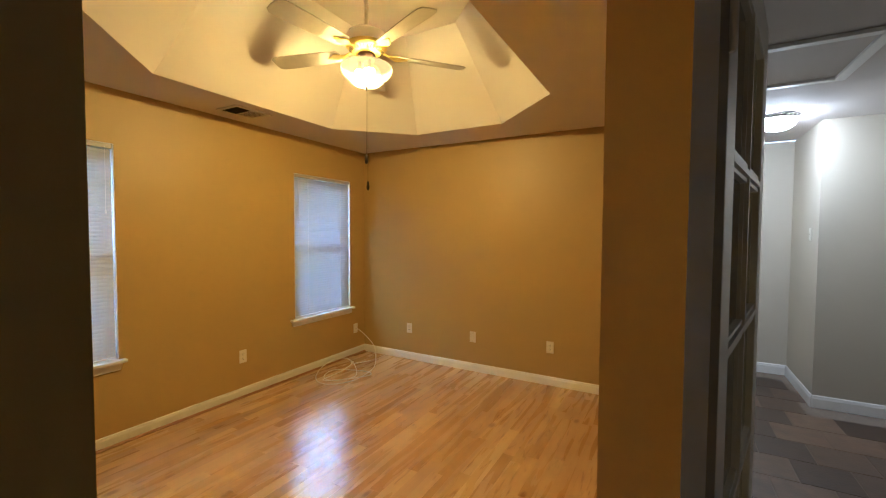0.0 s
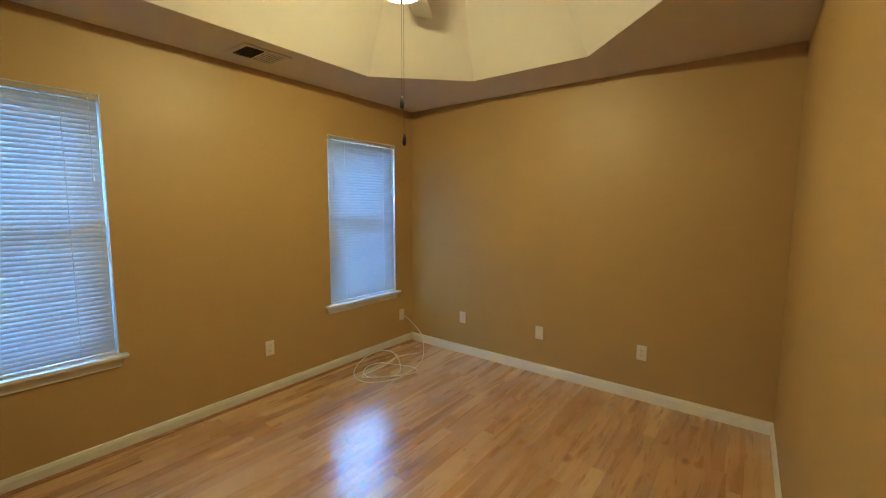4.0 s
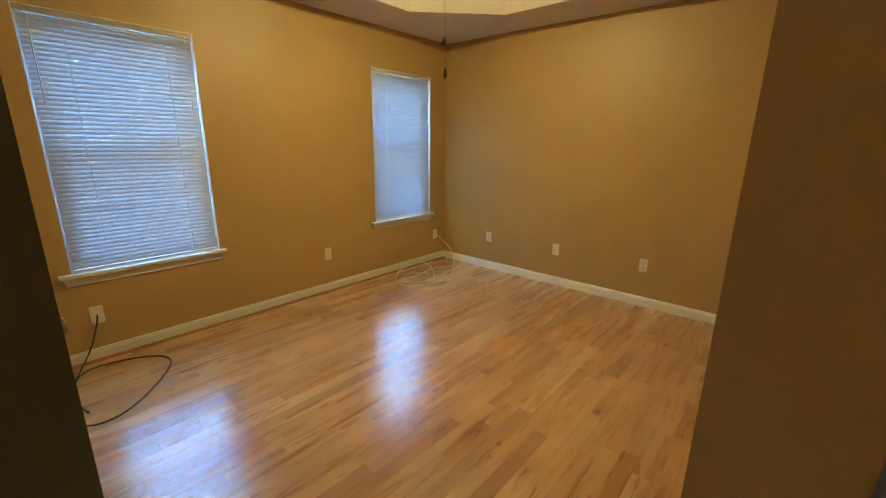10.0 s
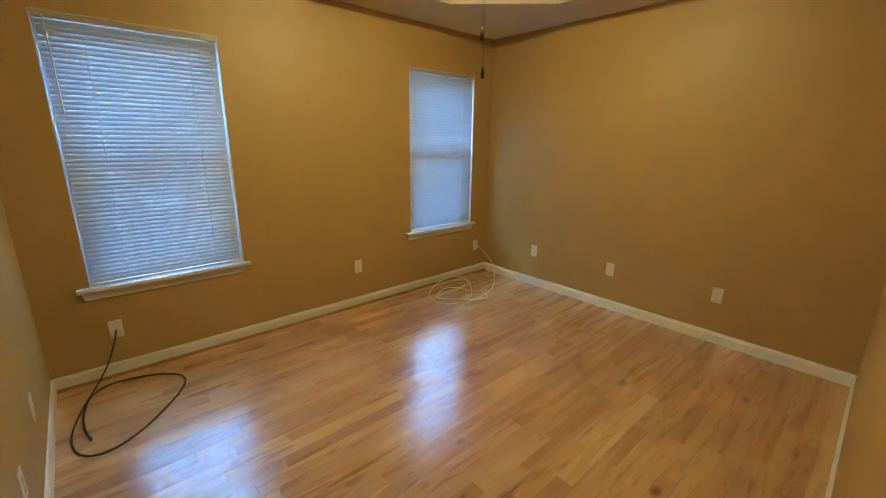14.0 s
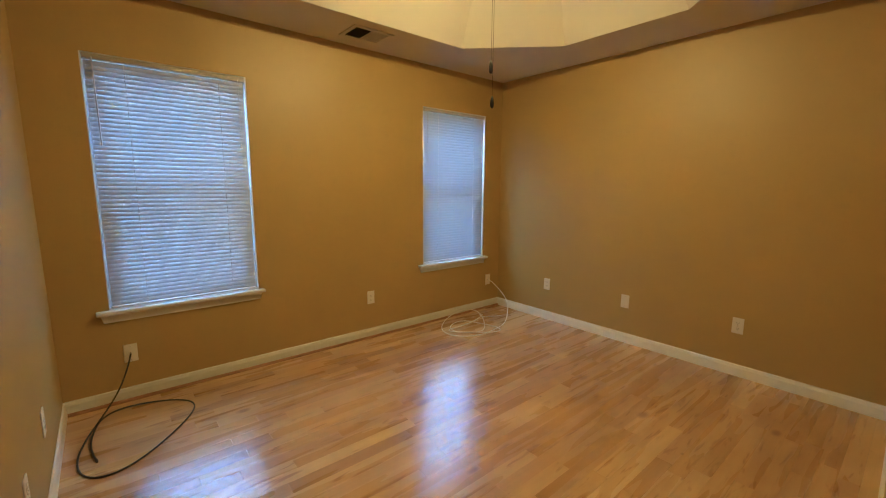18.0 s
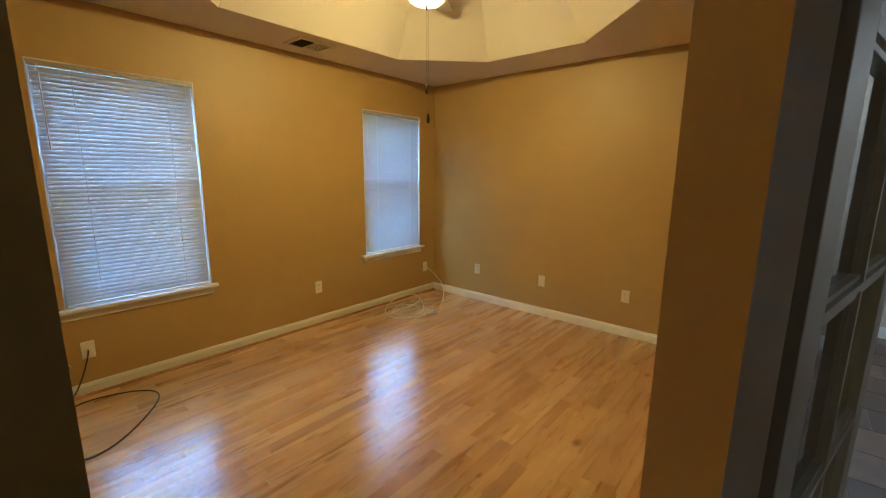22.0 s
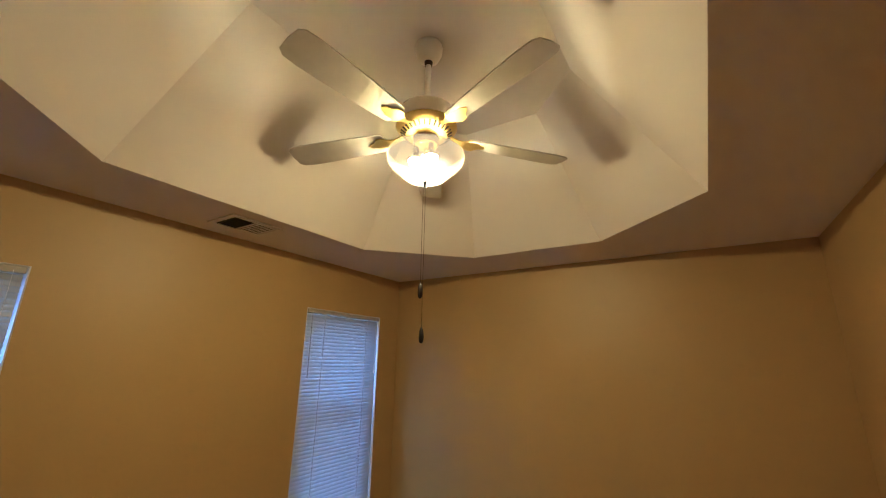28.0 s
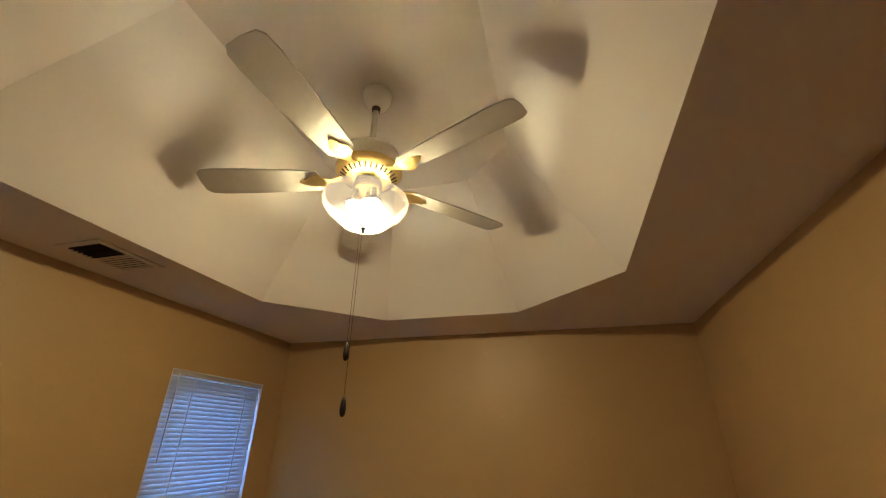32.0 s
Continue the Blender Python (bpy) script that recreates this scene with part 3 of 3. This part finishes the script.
# ---- baseboards ----
BASE = [(0.001, 0.0), (0.014, 0.0), (0.014, 0.062), (0.011, 0.070), (0.009, 0.080), (0.004, 0.085), (0.001, 0.085)]
SHOE = [(0.0145, 0.0005), (0.030, 0.0005), (0.029, 0.006), (0.025, 0.012), (0.0195, 0.0155), (0.0145, 0.0165)]
for i, (a, b, nrm, m) in enumerate(((((0, -D), (0, 0), (1, 0), 1)), (((0.014, 0), (W, 0), (0, -1), 1)), (((0.014, -D), (SOUTH_END[0], -D), (0, 1), 1)), (((W, -0.014), WALL_END, (-1, 0), 1)),
        (((W + T + 0.014, HN), (HX, HN), (0, -1), 0)), (((HX, HN - 0.014), (HX, HC - 0.014), (-1, 0), 0)), (((HX, HC), (HE, HC), (0, -1), 0)), (((W + T + 0.014, HN), (W + T + 0.014, WALL_END[1] + 0.05), (1, 0), 0)))):
    prof = BASE if m else [(o, u * 1.25) for o, u in BASE]
    # West baseboard takes the duller sill white in place of its weaker light.
    structure("baseboard_%d" % (i + 1), sweep(prof, a, b, nrm), M_TRIM if i else M_DULL_WHITE, "white painted baseboard with a moulded top", "baseboard")
    if i == 0:
        structure("trim_shoe_%d" % (i + 1), sweep(SHOE, a, b, nrm), M_SHOE, "brown stained shoe moulding along the baseboard", "moulding")


# ---- outlets and plates ----
def plate(at, rz, kind, label, gangs=1):
    """Wall plate 70 x 115 mm, 46 mm wider for each further gang, facing +x before it is turned. kind: duplex, blank, coax, switch."""
    p = thing("wall_" + ("switch" if kind == "switch" else "outlet"), label, "switch" if kind == "switch" else "outlet", "wall plates", at=at, rz=rz)
    half = 0.035 + 0.023 * (gangs - 1)
    bm = box(0.0003, 0.0075 if gangs > 1 else 0.0060, -half, half, -0.0575, 0.0575, 0.0022)
    face = M_ALMOND if gangs > 1 else M_PLATE
    part("cover_plate", bm, face, p)
    if kind == "duplex":
        for s in (-1, 1):
            sock = part("socket", box(0.0055, 0.0078, -0.016, 0.016, s * 0.020 - 0.014, s * 0.020 + 0.014, 0.0018), M_PLATE, p)
            for y in (-0.0065, 0.0065):
                part("slot", box(0.0072, 0.0081, y - 0.0012, y + 0.0012, s * 0.020 - 0.002, s * 0.020 + 0.007), M_SLOT, sock)
            part("ground_hole", lathe([(0, 0), (0.0024, 0), (0.0024, 0.0008), (0, 0.0008)], 10), M_SLOT, sock).matrix_local = pose(0.0075, 0, s * 0.020 - 0.0085, 0, 90, 0)
        part("screw", lathe([(0, 0), (0.003, 0), (0.0025, 0.001), (0, 0.0012)], 10), M_STEEL, p).matrix_local = pose(0.0060, 0, 0, 0, 90, 0)
    elif kind == "switch":
        for g in range(gangs):
            y = 0.046 * (g - (gangs - 1) / 2)
            for q in (-0.030, 0.030):
                part("screw", lathe([(0, 0), (0.003, 0), (0.0025, 0.001), (0, 0.0012)], 10), M_STEEL, p).matrix_local = pose(0.0060 if gangs == 1 else 0.0075, y, q, 0, 90, 0)
            lever = part("toggle", box(0.0, 0.015, -0.0040, 0.0040, -0.004, 0.004, 0.0018), face, p)
            lever.matrix_local = pose(0.004, y, 0.0, 0, -28, 0)
    else:
        for s in (-1, 1):
            part("screw", lathe([(0, 0), (0.003, 0), (0.0025, 0.001), (0, 0.0012)], 10), M_STEEL, p).matrix_local = pose(0.0060, 0, s * 0.042, 0, 90, 0)
        if kind == "coax":
            part("connector", lathe([(0, 0), (0.0055, 0), (0.0055, 0.006), (0.0042, 0.006), (0.0042, 0.012), (0, 0.012)], 12), M_STEEL, p).matrix_local = pose(0.0058, 0, 0, 0, 90, 0)
    return p


plate((0.0, -1.659, 0.366), 0, "duplex", "ivory duplex power outlet in tan wall")
plate((0.0, -0.172, 0.318), 0, "coax", "ivory cable outlet with a white cable attached")
plate((0.0, -3.365, 0.304), 0, "coax", "ivory cable outlet with a black cable attached")
plate((0.674, 0.0, 0.366), -90, "duplex", "ivory duplex power outlet in tan wall")
plate((1.488, 0.0, 0.366), -90, "blank", "ivory phone outlet in tan wall")
plate((2.313, 0.0, 0.370), -90, "duplex", "ivory duplex power outlet in tan wall")
plate((0.80, -D, 0.345), 90, "duplex", "ivory duplex power outlet in tan wall")
plate((1.33, -D, 0.345), 90, "duplex", "ivory duplex power outlet in tan wall")
plate((2.450, -D, 1.127), 90, "switch", "almond triple light switch on tan wall beside the entry", gangs=3)
plate((HX, 0.85, 1.48), 180, "switch", "white switch on the hall wall")

# ---- cables ----
white = thing("white_cable", "loosely coiled white coaxial cable on the floor", "cable")
tube([(0.012, -0.172, 0.318), (0.06, -0.165, 0.305), (0.16, -0.12, 0.205), (0.30, -0.17, 0.135), (0.42, -0.30, 0.05), (0.53, -0.46, 0.006), (0.58, -0.67, 0.005), (0.60, -0.87, 0.005),
      (0.53, -1.02, 0.005), (0.41, -1.10, 0.005), (0.27, -1.08, 0.022), (0.20, -0.95, 0.075), (0.21, -0.78, 0.130), (0.31, -0.66, 0.140), (0.42, -0.66, 0.085), (0.52, -0.73, 0.020),
      (0.55, -0.82, 0.011), (0.50, -0.92, 0.011), (0.42, -1.00, 0.011), (0.33, -1.00, 0.012), (0.25, -0.94, 0.012), (0.20, -0.81, 0.014), (0.24, -0.70, 0.012), (0.37, -0.65, 0.006),
      (0.53, -0.59, 0.008), (0.645, -0.63, 0.005), (0.62, -0.76, 0.010), (0.52, -0.90, 0.016), (0.40, -1.03, 0.016), (0.33, -1.045, 0.016), (0.33, -0.93, 0.016), (0.36, -0.76, 0.035),
      (0.37, -0.66, 0.07), (0.36, -0.60, 0.085), (0.33, -0.62, 0.09), (0.30, -0.58, 0.05), (0.26, -0.47, 0.010), (0.30, -0.37, 0.005), (0.33, -0.29, 0.005)], 0.0037, "coax", M_WHITE_CABLE, white)
black = thing("black_cable", "black coaxial cable looped on the wood floor", "cable")
tube([(0.012, -3.365, 0.304), (0.04, -3.372, 0.285), (0.06, -3.40, 0.20), (0.10, -3.45, 0.10), (0.19, -3.53, 0.02), (0.38, -3.60, 0.006), (0.58, -3.635, 0.005), (0.74, -3.61, 0.005), (0.81, -3.52, 0.005),
      (0.76, -3.39, 0.005), (0.58, -3.22, 0.005), (0.40, -3.10, 0.005), (0.28, -3.09, 0.005), (0.18, -3.18, 0.005), (0.12, -3.32, 0.006), (0.11, -3.46, 0.008), (0.20, -3.545, 0.011), (0.40, -3.58, 0.012), (0.55, -3.575, 0.006), (0.63, -3.555, 0.005)], 0.0045, "coax", M_BLACK_CABLE, black)
part("end_connector", lathe([(0, 0), (0.006, 0), (0.006, 0.012), (0.0045, 0.012), (0.0045, 0.022), (0, 0.022)], 12), M_BRONZE, black, "dark metal cable end").matrix_local = pose(0.625, -3.557, 0.0065, 0, 90, 10)

# ---- ceiling register ----
vent = thing("ceiling_vent", "white stamped steel ceiling register with a dark opening", "vent", at=(0.295, -1.815, H))
bm = pierced([-0.125, -0.095, 0.095, 0.125], [-0.16, -0.13, 0.13, 0.16], {(1, 1)}, -0.008, -0.0005, lambda u, v, w: (u, v, w))
part("frame", bm, M_VENT, vent)
# Flat near-black sheet instead of a hole: the duct's shade as colour.
part("backing", box(-0.095, 0.095, -0.13, 0.13, -0.002, -0.0008), M_DUCT_SHADE, vent, "near-black sheet painted for the shaded duct opening")
for i in range(13):
    shut = i > 5
    # Open-half louvres get the same black, so they vanish in that shade.
    lv = part("louvre", box(-0.094, 0.094, -0.0115 if shut else -0.004, 0.0115 if shut else 0.004, -0.0006, 0.0006), M_VENT if shut else M_DUCT_SHADE, vent)
    lv.matrix_local = pose(0, -0.12 + 0.02 * i, -0.0060, 14 if shut else 88, 0, 0)
part("divider", box(-0.095, 0.095, -0.004, 0.004, -0.009, -0.002), M_VENT, vent)
part("lever", box(0.100, 0.108, -0.012, 0.012, -0.014, -0.008, 0.002), M_VENT, vent)
hook = thing("ceiling_hook", "small white screw hook in the ceiling", "hook", at=(0.274, -2.956, H))
part("hook_cup", lathe([(0, -0.0005), (0.011, -0.0005), (0.008, -0.008), (0.003, -0.012), (0, -0.012)], 14), M_VENT, hook)

# ---- ceiling fan ----
fan = thing("ceiling_fan", "cream and brass ceiling fan with a lit frosted glass bowl", "ceiling fan", at=(*FAN, 0))
part("canopy", lathe([(0, TRAY_TOP - 0.0005), (0.062, TRAY_TOP - 0.0005), (0.065, TRAY_TOP - 0.012), (0.062, TRAY_TOP - 0.045), (0.048, TRAY_TOP - 0.075), (0.022, TRAY_TOP - 0.09), (0, TRAY_TOP - 0.09)], 36), M_FANWHITE, fan, "cream dome canopy", True)
part("canopy_collar", lathe([(0, 3.053), (0.020, 3.053), (0.018, 3.03), (0, 3.03)], 24), M_BRONZE, fan, "dark collar")
part("downrod", lathe([(0, 3.035), (0.0135, 3.035), (0.0135, 2.8000), (0, 2.8000)], 20), M_FANWHITE, fan, "", True)
part("motor_housing", lathe([(0, 2.8170), (0.030, 2.8170), (0.040, 2.8030), (0.105, 2.7930), (0.122, 2.7830), (0.128, 2.7670), (0.128, 2.7230), (0.122, 2.7130), (0, 2.7130)], 48), M_FANWHITE, fan, "cream enamelled motor housing", True)
ring = part("brass_band", lathe([(0, 2.7150), (0.124, 2.7150), (0.136, 2.7070), (0.137, 2.6970), (0.130, 2.6890), (0.118, 2.6770), (0.088, 2.6570), (0.060, 2.6510), (0, 2.6510)], 48), M_BRASS, fan, "polished brass band with vent slots", True)
slot = box(-0.013, 0.013, -0.0035, 0.0035, -0.002, 0.002)
slot_me = mesh_of(slot, M_SLOT)
for i in range(30):
    a = 2 * math.pi * i / 30
    s = part("vent_slot", slot_me, None, ring)
    s.matrix_local = Matrix.Translation((0.104 * math.cos(a), 0.104 * math.sin(a), 2.6665)) @ Matrix.Rotation(a, 4, "Z") @ Matrix.Rotation(radians(-33), 4, "Y")
part("switch_housing", lathe([(0, 2.6530), (0.055, 2.6530), (0.058, 2.6450), (0.058, 2.6230), (0.050, 2.6150), (0, 2.6150)], 32), M_BRONZE, fan, "dark switch housing", True)
part("fitter", lathe([(0, 2.6170), (0.048, 2.6170), (0.050, 2.6130), (0.046, 2.6040), (0, 2.6040)], 36), M_BRASS, fan, "brass bowl fitter", True)
for bx, by, bz in BULBS:
    socket = part("lamp_socket", lathe([(0, 2.6050), (0.012, 2.6050), (0.012, 2.5730), (0, 2.5730)], 16, bx, by), M_BRONZE, fan, "", True)
    # Added flange, wider than the dome, to block the bulb's steep upward light.
    part("bulb_light_shield", lathe([(0, bz + 0.0335), (0.012, bz + 0.0325), (0.016, bz + 0.020), (0.030, bz + 0.008), (0.0400, bz + 0.003), (0.0400, bz + 0.000), (0, bz + 0.000)], 20, bx, by), M_BRONZE, socket, "added dark collar that keeps bulb light off the hub and tray", True)
    part("bulb", lathe([(0.0295, bz - 0.0004), (0.0300, bz - 0.007), (0.029, bz - 0.014), (0.023, bz - 0.024), (0.013, bz - 0.031), (0, bz - 0.033)], 20, bx, by), M_BULB, socket, "lit frosted bulb dome", True)
part("stem", lathe([(0, 2.602), (0.005, 2.602), (0.005, 2.441), (0, 2.441)], 12), M_BRASS, fan, "brass rod that holds the bowl", True)
outer = [(0.165, 2.572), (0.171, 2.556), (0.167, 2.535), (0.150, 2.511), (0.126, 2.496), (0.114, 2.484), (0.105, 2.470), (0.088, 2.456), (0.058, 2.446), (0.020, 2.441), (0.006, 2.440)]
inner = [(max(0.006, r - 0.004), z + 0.003) for r, z in outer]
part("glass_bowl", lathe(outer + inner[::-1] + outer[:1], 44), M_BOWL, fan, "glowing alabaster glass bowl, open at the top", True)
part("finial", lathe([(0, 2.442), (0.009, 2.440), (0.010, 2.434), (0.005, 2.430), (0.007, 2.424), (0.004, 2.416), (0, 2.414)], 16), M_CHAIN, fan, "dark metal finial", True)


def blade_mesh():
    """Paddle blade with rounded tip, pitched a little."""
    bm = bmesh.new()
    outline = [(0.205, -0.052), (0.32, -0.060), (0.50, -0.067), (0.62, -0.069), (0.675, -0.064), (0.695, -0.048), (0.70, 0.0), (0.695, 0.048), (0.675, 0.064), (0.62, 0.069), (0.50, 0.067), (0.32, 0.060), (0.205, 0.052), (0.19, 0.03), (0.185, 0), (0.19, -0.03)]
    lo, hi = [bm.verts.new((x, y, -0.003)) for x, y in outline], [bm.verts.new((x, y, 0.003)) for x, y in outline]
    bm.faces.new(lo[::-1])
    bm.faces.new(hi)
    for i in range(len(outline)):
        j = (i + 1) % len(outline)
        bm.faces.new((lo[i], lo[j], hi[j], hi[i]))
    bmesh.ops.rotate(bm, verts=bm.verts, cent=(0, 0, 0), matrix=Matrix.Rotation(radians(12), 3, "X"))
    return mesh_of(bm, M_BLADE)


def bracket_mesh():
    """Cast brass blade iron with a leaf-shaped end."""
    bm = bmesh.new()
    outline = [(0.105, -0.014), (0.150, -0.012), (0.178, -0.026), (0.200, -0.046), (0.228, -0.044), (0.246, -0.022), (0.272, -0.012), (0.282, 0.0), (0.272, 0.012), (0.246, 0.022), (0.228, 0.044), (0.200, 0.046), (0.178, 0.026), (0.150, 0.012), (0.105, 0.014)]
    lo, hi = [bm.verts.new((x, y, -0.009)) for x, y in outline], [bm.verts.new((x, y, -0.0035)) for x, y in outline]
    for v in lo + hi:
        if v.co.x < 0.16:
            v.co.z += 0.022 * (0.17 - v.co.x) / 0.065
    bm.faces.new(lo[::-1])
    bm.faces.new(hi)
    for i in range(len(outline)):
        j = (i + 1) % len(outline)
        bm.faces.new((lo[i], lo[j], hi[j], hi[i]))
    return mesh_of(bm, M_BRASS)


blade_me, iron_me = blade_mesh(), bracket_mesh()
for k in range(5):
    m = Matrix.Translation((0, 0, 2.660)) @ Matrix.Rotation(radians(50 + 72 * k), 4, "Z")
    bl = part("blade", blade_me, None, fan, "whitewashed wooden fan blade")
    bl.matrix_local = m
    br = part("blade_bracket", iron_me, None, bl, "cast brass leaf bracket")
for cx, cy, zb, zt in ((-0.032, 0.034, 1.975, 2.449), (-0.025, 0.041, 1.796, 2.449)):
    ch = part("pull_chain", lathe([(0, zb + 0.03), (0.0008, zb + 0.03), (0.0008, zt), (0, zt)], 8, cx, cy), M_CHAIN, fan, "thin dark metal pull chain")
    part("fob", lathe([(0, zb + 0.032), (0.003, zb + 0.031), (0.008, zb + 0.016), (0.0105, zb - 0.008), (0.009, zb - 0.024), (0.004, zb - 0.032), (0, zb - 0.033)], 16, cx, cy), M_FOB, ch, "dark wooden pull fob", True)

# ---- entry: door frame and open French door ----
post = [(0, 0), (0.033, 0.010), (0.033, 0.025), (0.008, 0.025)]
structure("door_frame", prism([(JAMB_R[0] + a, JAMB_R[1] + b) for a, b in post], 0, 2.12), M_TRIM, "white painted post of the double door frame", "door frame")


def french_door(at, heading):
    """One leaf, two panes wide and five high; local x runs from the hinges."""
    d = thing("french_door", "open cream French door leaf with ten glass panes", "door", at=(*at, 0.012), rz=heading)
    w, h, s, t = 0.69, 2.02, 0.092, 0.0175
    zb, zt = 0.278, 1.925
    part("stile", box(0, s, -t, t, 0, h, 0.002), M_DOOR, d)
    part("stile", box(w - s, w, -t, t, 0, h, 0.002), M_DOOR, d)
    # Thin strip darker than the leaf: the hinge edge's shade put in colour.
    part("hinge_edge", box(-0.0012, -0.0001, -t + 0.001, t - 0.001, 0.003, h - 0.003), M_EDGE, d, "hinge edge in a darker tone painted for its shade")
    part("rail", box(s, w - s, -t, t, 0, zb, 0.001), M_DOOR, d)
    part("rail", box(s, w - s, -t, t, zt, h, 0.001), M_DOOR, d)
    pitch, mw = (zt - zb) / 5, 0.011

    def bar(a0, a1, z0, z1, upright):
        bm = box(a0, a1, -0.009, 0.009, z0, z1)
        if upright:
            box((a0 + a1) / 2 - 0.006, (a0 + a1) / 2 + 0.006, -t, t, z0, z1, 0, bm)
        else:
            box(a0, a1, -t, t, (z0 + z1) / 2 - 0.006, (z0 + z1) / 2 + 0.006, 0, bm)
        return part("muntin", bm, M_DOOR, d)

    bar(w / 2 - mw, w / 2 + mw, zb, zt, True)
    for k in range(1, 5):
        bar(s, w - s, zb + pitch * k - mw, zb + pitch * k + mw, False)
    for k in range(5):
        for a0, a1 in ((s, w / 2 - mw), (w / 2 + mw, w - s)):
            z0, z1 = zb + pitch * k + (mw if k else 0), zb + pitch * (k + 1) - (mw if k < 4 else 0)
            p = part("pane", box(a0, a1, -0.002, 0.002, z0, z1), M_GLASS, d)
            p.visible_shadow = False
            bd = box(a0, a1, -t + 0.004, t - 0.004, z0, z0 + 0.008)
            box(a0, a1, -t + 0.004, t - 0.004, z1 - 0.008, z1, 0, bd)
            part("glazing_bead", bd, M_DOOR, d)
    for z in (0.26, 1.00, 1.78):
        part("hinge", lathe([(0, z - 0.045), (0.005, z - 0.045), (0.005, z + 0.045), (0, z + 0.045)], 12, -0.004, -t - 0.004), M_DOOR, d, "painted hinge knuckle")
    rose = part("door_handle", lathe([(0, 0), (0.027, 0), (0.026, 0.006), (0.012, 0.010), (0.009, 0.035), (0, 0.035)], 20), M_BRASS, d, "brass lever handle", True)
    rose.matrix_local = pose(w - 0.05, t, 0.93, -90, 0, 0)
    part("lever", box(-0.095, 0.008, -0.007, 0.007, 0.030, 0.042, 0.004), M_BRASS, rose)
    return d


french_door((3.3675, -3.184), 77.6)

# ---- hall things ----
lamp = thing("hall_light", "lit white glass dome light on the hall ceiling", "ceiling light", at=(4.05, 0.35, H))
part("base", lathe([(0, 0.0015), (0.135, 0.0015), (0.14, -0.006), (0.135, -0.028), (0, -0.028)], 32), M_STEEL, lamp, "nickel base ring", True)
part("dome", lathe([(0.128, -0.029), (0.126, -0.05), (0.110, -0.078), (0.080, -0.10), (0.040, -0.112), (0, -0.115)], 32), M_HALLLAMP, lamp, "glowing white glass dome", True)
hatch = thing("attic_hatch", "white trimmed attic hatch in the hall ceiling", "hatch", at=(3.86, -0.90, H))
part("panel", box(-0.30, 0.30, -0.32, 0.32, -0.004, 0.0015), M_CEIL, hatch)
for a in ((-0.355, -0.30, -0.37, 0.37), (0.30, 0.355, -0.37, 0.37), (-0.30, 0.30, 0.32, 0.37), (-0.30, 0.30, -0.37, -0.32)):
    part("trim_board", box(*a, -0.020, 0.0015, 0.004), M_TRIM, hatch)
casing = structure("trim_hall_door", box(3.93, 4.02, HN - 0.022, HN - 0.0005, 0, 2.10, 0.005), M_TRIM, "white door casing at the hall end", "door casing")
structure("door_hall", box(3.30, 3.93, HN - 0.010, HN - 0.0005, 0.005, 2.05, 0.002), M_DOOR, "closed white door at the hall end", "door")
structure("trim_hall_head", box(3.30, 4.02, HN - 0.022, HN - 0.0005, 2.10, 2.19, 0.005), M_TRIM, "white door casing at the hall end", "door casing")
structure("trim_threshold", prism([(3.372, -3.235), (2.520, -4.030), (2.480, -3.985), (3.335, -3.190)], -0.012, 0.006), M_SHOE, "stained wood threshold between wood and tile", "threshold")

# ---- floor pieces ----
PLANK = 0.0762


def plank_mesh(length):
    """One strip, its length along y from 0."""
    g = 0.0002
    bm = bmesh.new()
    sec = [(g, -0.012), (g, 0.0), (PLANK - g, 0.0), (PLANK - g, -0.012)]
    ends = [[bm.verts.new((x, y, z)) for x, z in sec] for y in (0.0004, length - 0.0004)]
    for i in range(4):
        j = (i + 1) % 4
        bm.faces.new((ends[0][i], ends[0][j], ends[1][j], ends[1][i]))
    bm.faces.new(ends[0])
    bm.faces.new(ends[1][::-1])
    return mesh_of(bm, M_FLOOR)


rnd = random.Random(7)
cache = {}
row = 0
while row * PLANK < 3.36:
    xa = row * PLANK
    lo = -D if xa < 2.60 else max(-4.02, (xa + PLANK) - 6.50)
    hi = 0.0 if xa < W else -2.62
    y = lo
    first = rnd.uniform(0.25, 0.9)
    while y < hi - 1e-4:
        length = min(first if first else round(rnd.choice((0.35, 0.5, 0.65, 0.8, 0.95, 1.1, 1.25)), 2), hi - y)
        first = 0
        if hi - y - length < 0.16:
            length = hi - y
        key = round(length, 4)
        if key not in cache:
            cache[key] = plank_mesh(length)
        p = part("plank", cache[key], None, floor)
        p.matrix_local = pose(xa, y, rnd.uniform(-0.0003, 0.0), 0, 0, 0)
        y += length
    row += 1

TILE = 0.305
tile_bm = box(0.003, TILE - 0.003, 0.003, TILE - 0.003, -0.030, 0.0, 0.002)
tile_me = mesh_of(tile_bm, M_TILE)
structure("floor_hall_grout", prism([(W + T + 0.02, HN), (W + T + 0.02, -2.5), (3.42, -3.05), (3.42, -5.59), (HE, -5.59), (HE, HN)], -0.0295, -0.003), M_GROUT, "brown grout bed between the hall tiles", "floor")
for j in range(-18, 5):
    for i in range(0, 9):
        xx, yy = 3.26 + TILE * i + (0.5 * TILE if j % 2 else 0), j * TILE + 0.1
        if xx + TILE > (HX if yy + TILE > HC else HE) + 0.08 or (yy < -2.5 and xx < 3.42) or yy + TILE > HN + 0.1 or yy < -5.59:
            continue
        t = part("tile", tile_me, None, hall_floor)
        t.matrix_local = pose(xx, yy, 0.0, rnd.uniform(-0.12, 0.12), rnd.uniform(-0.12, 0.12), 0)
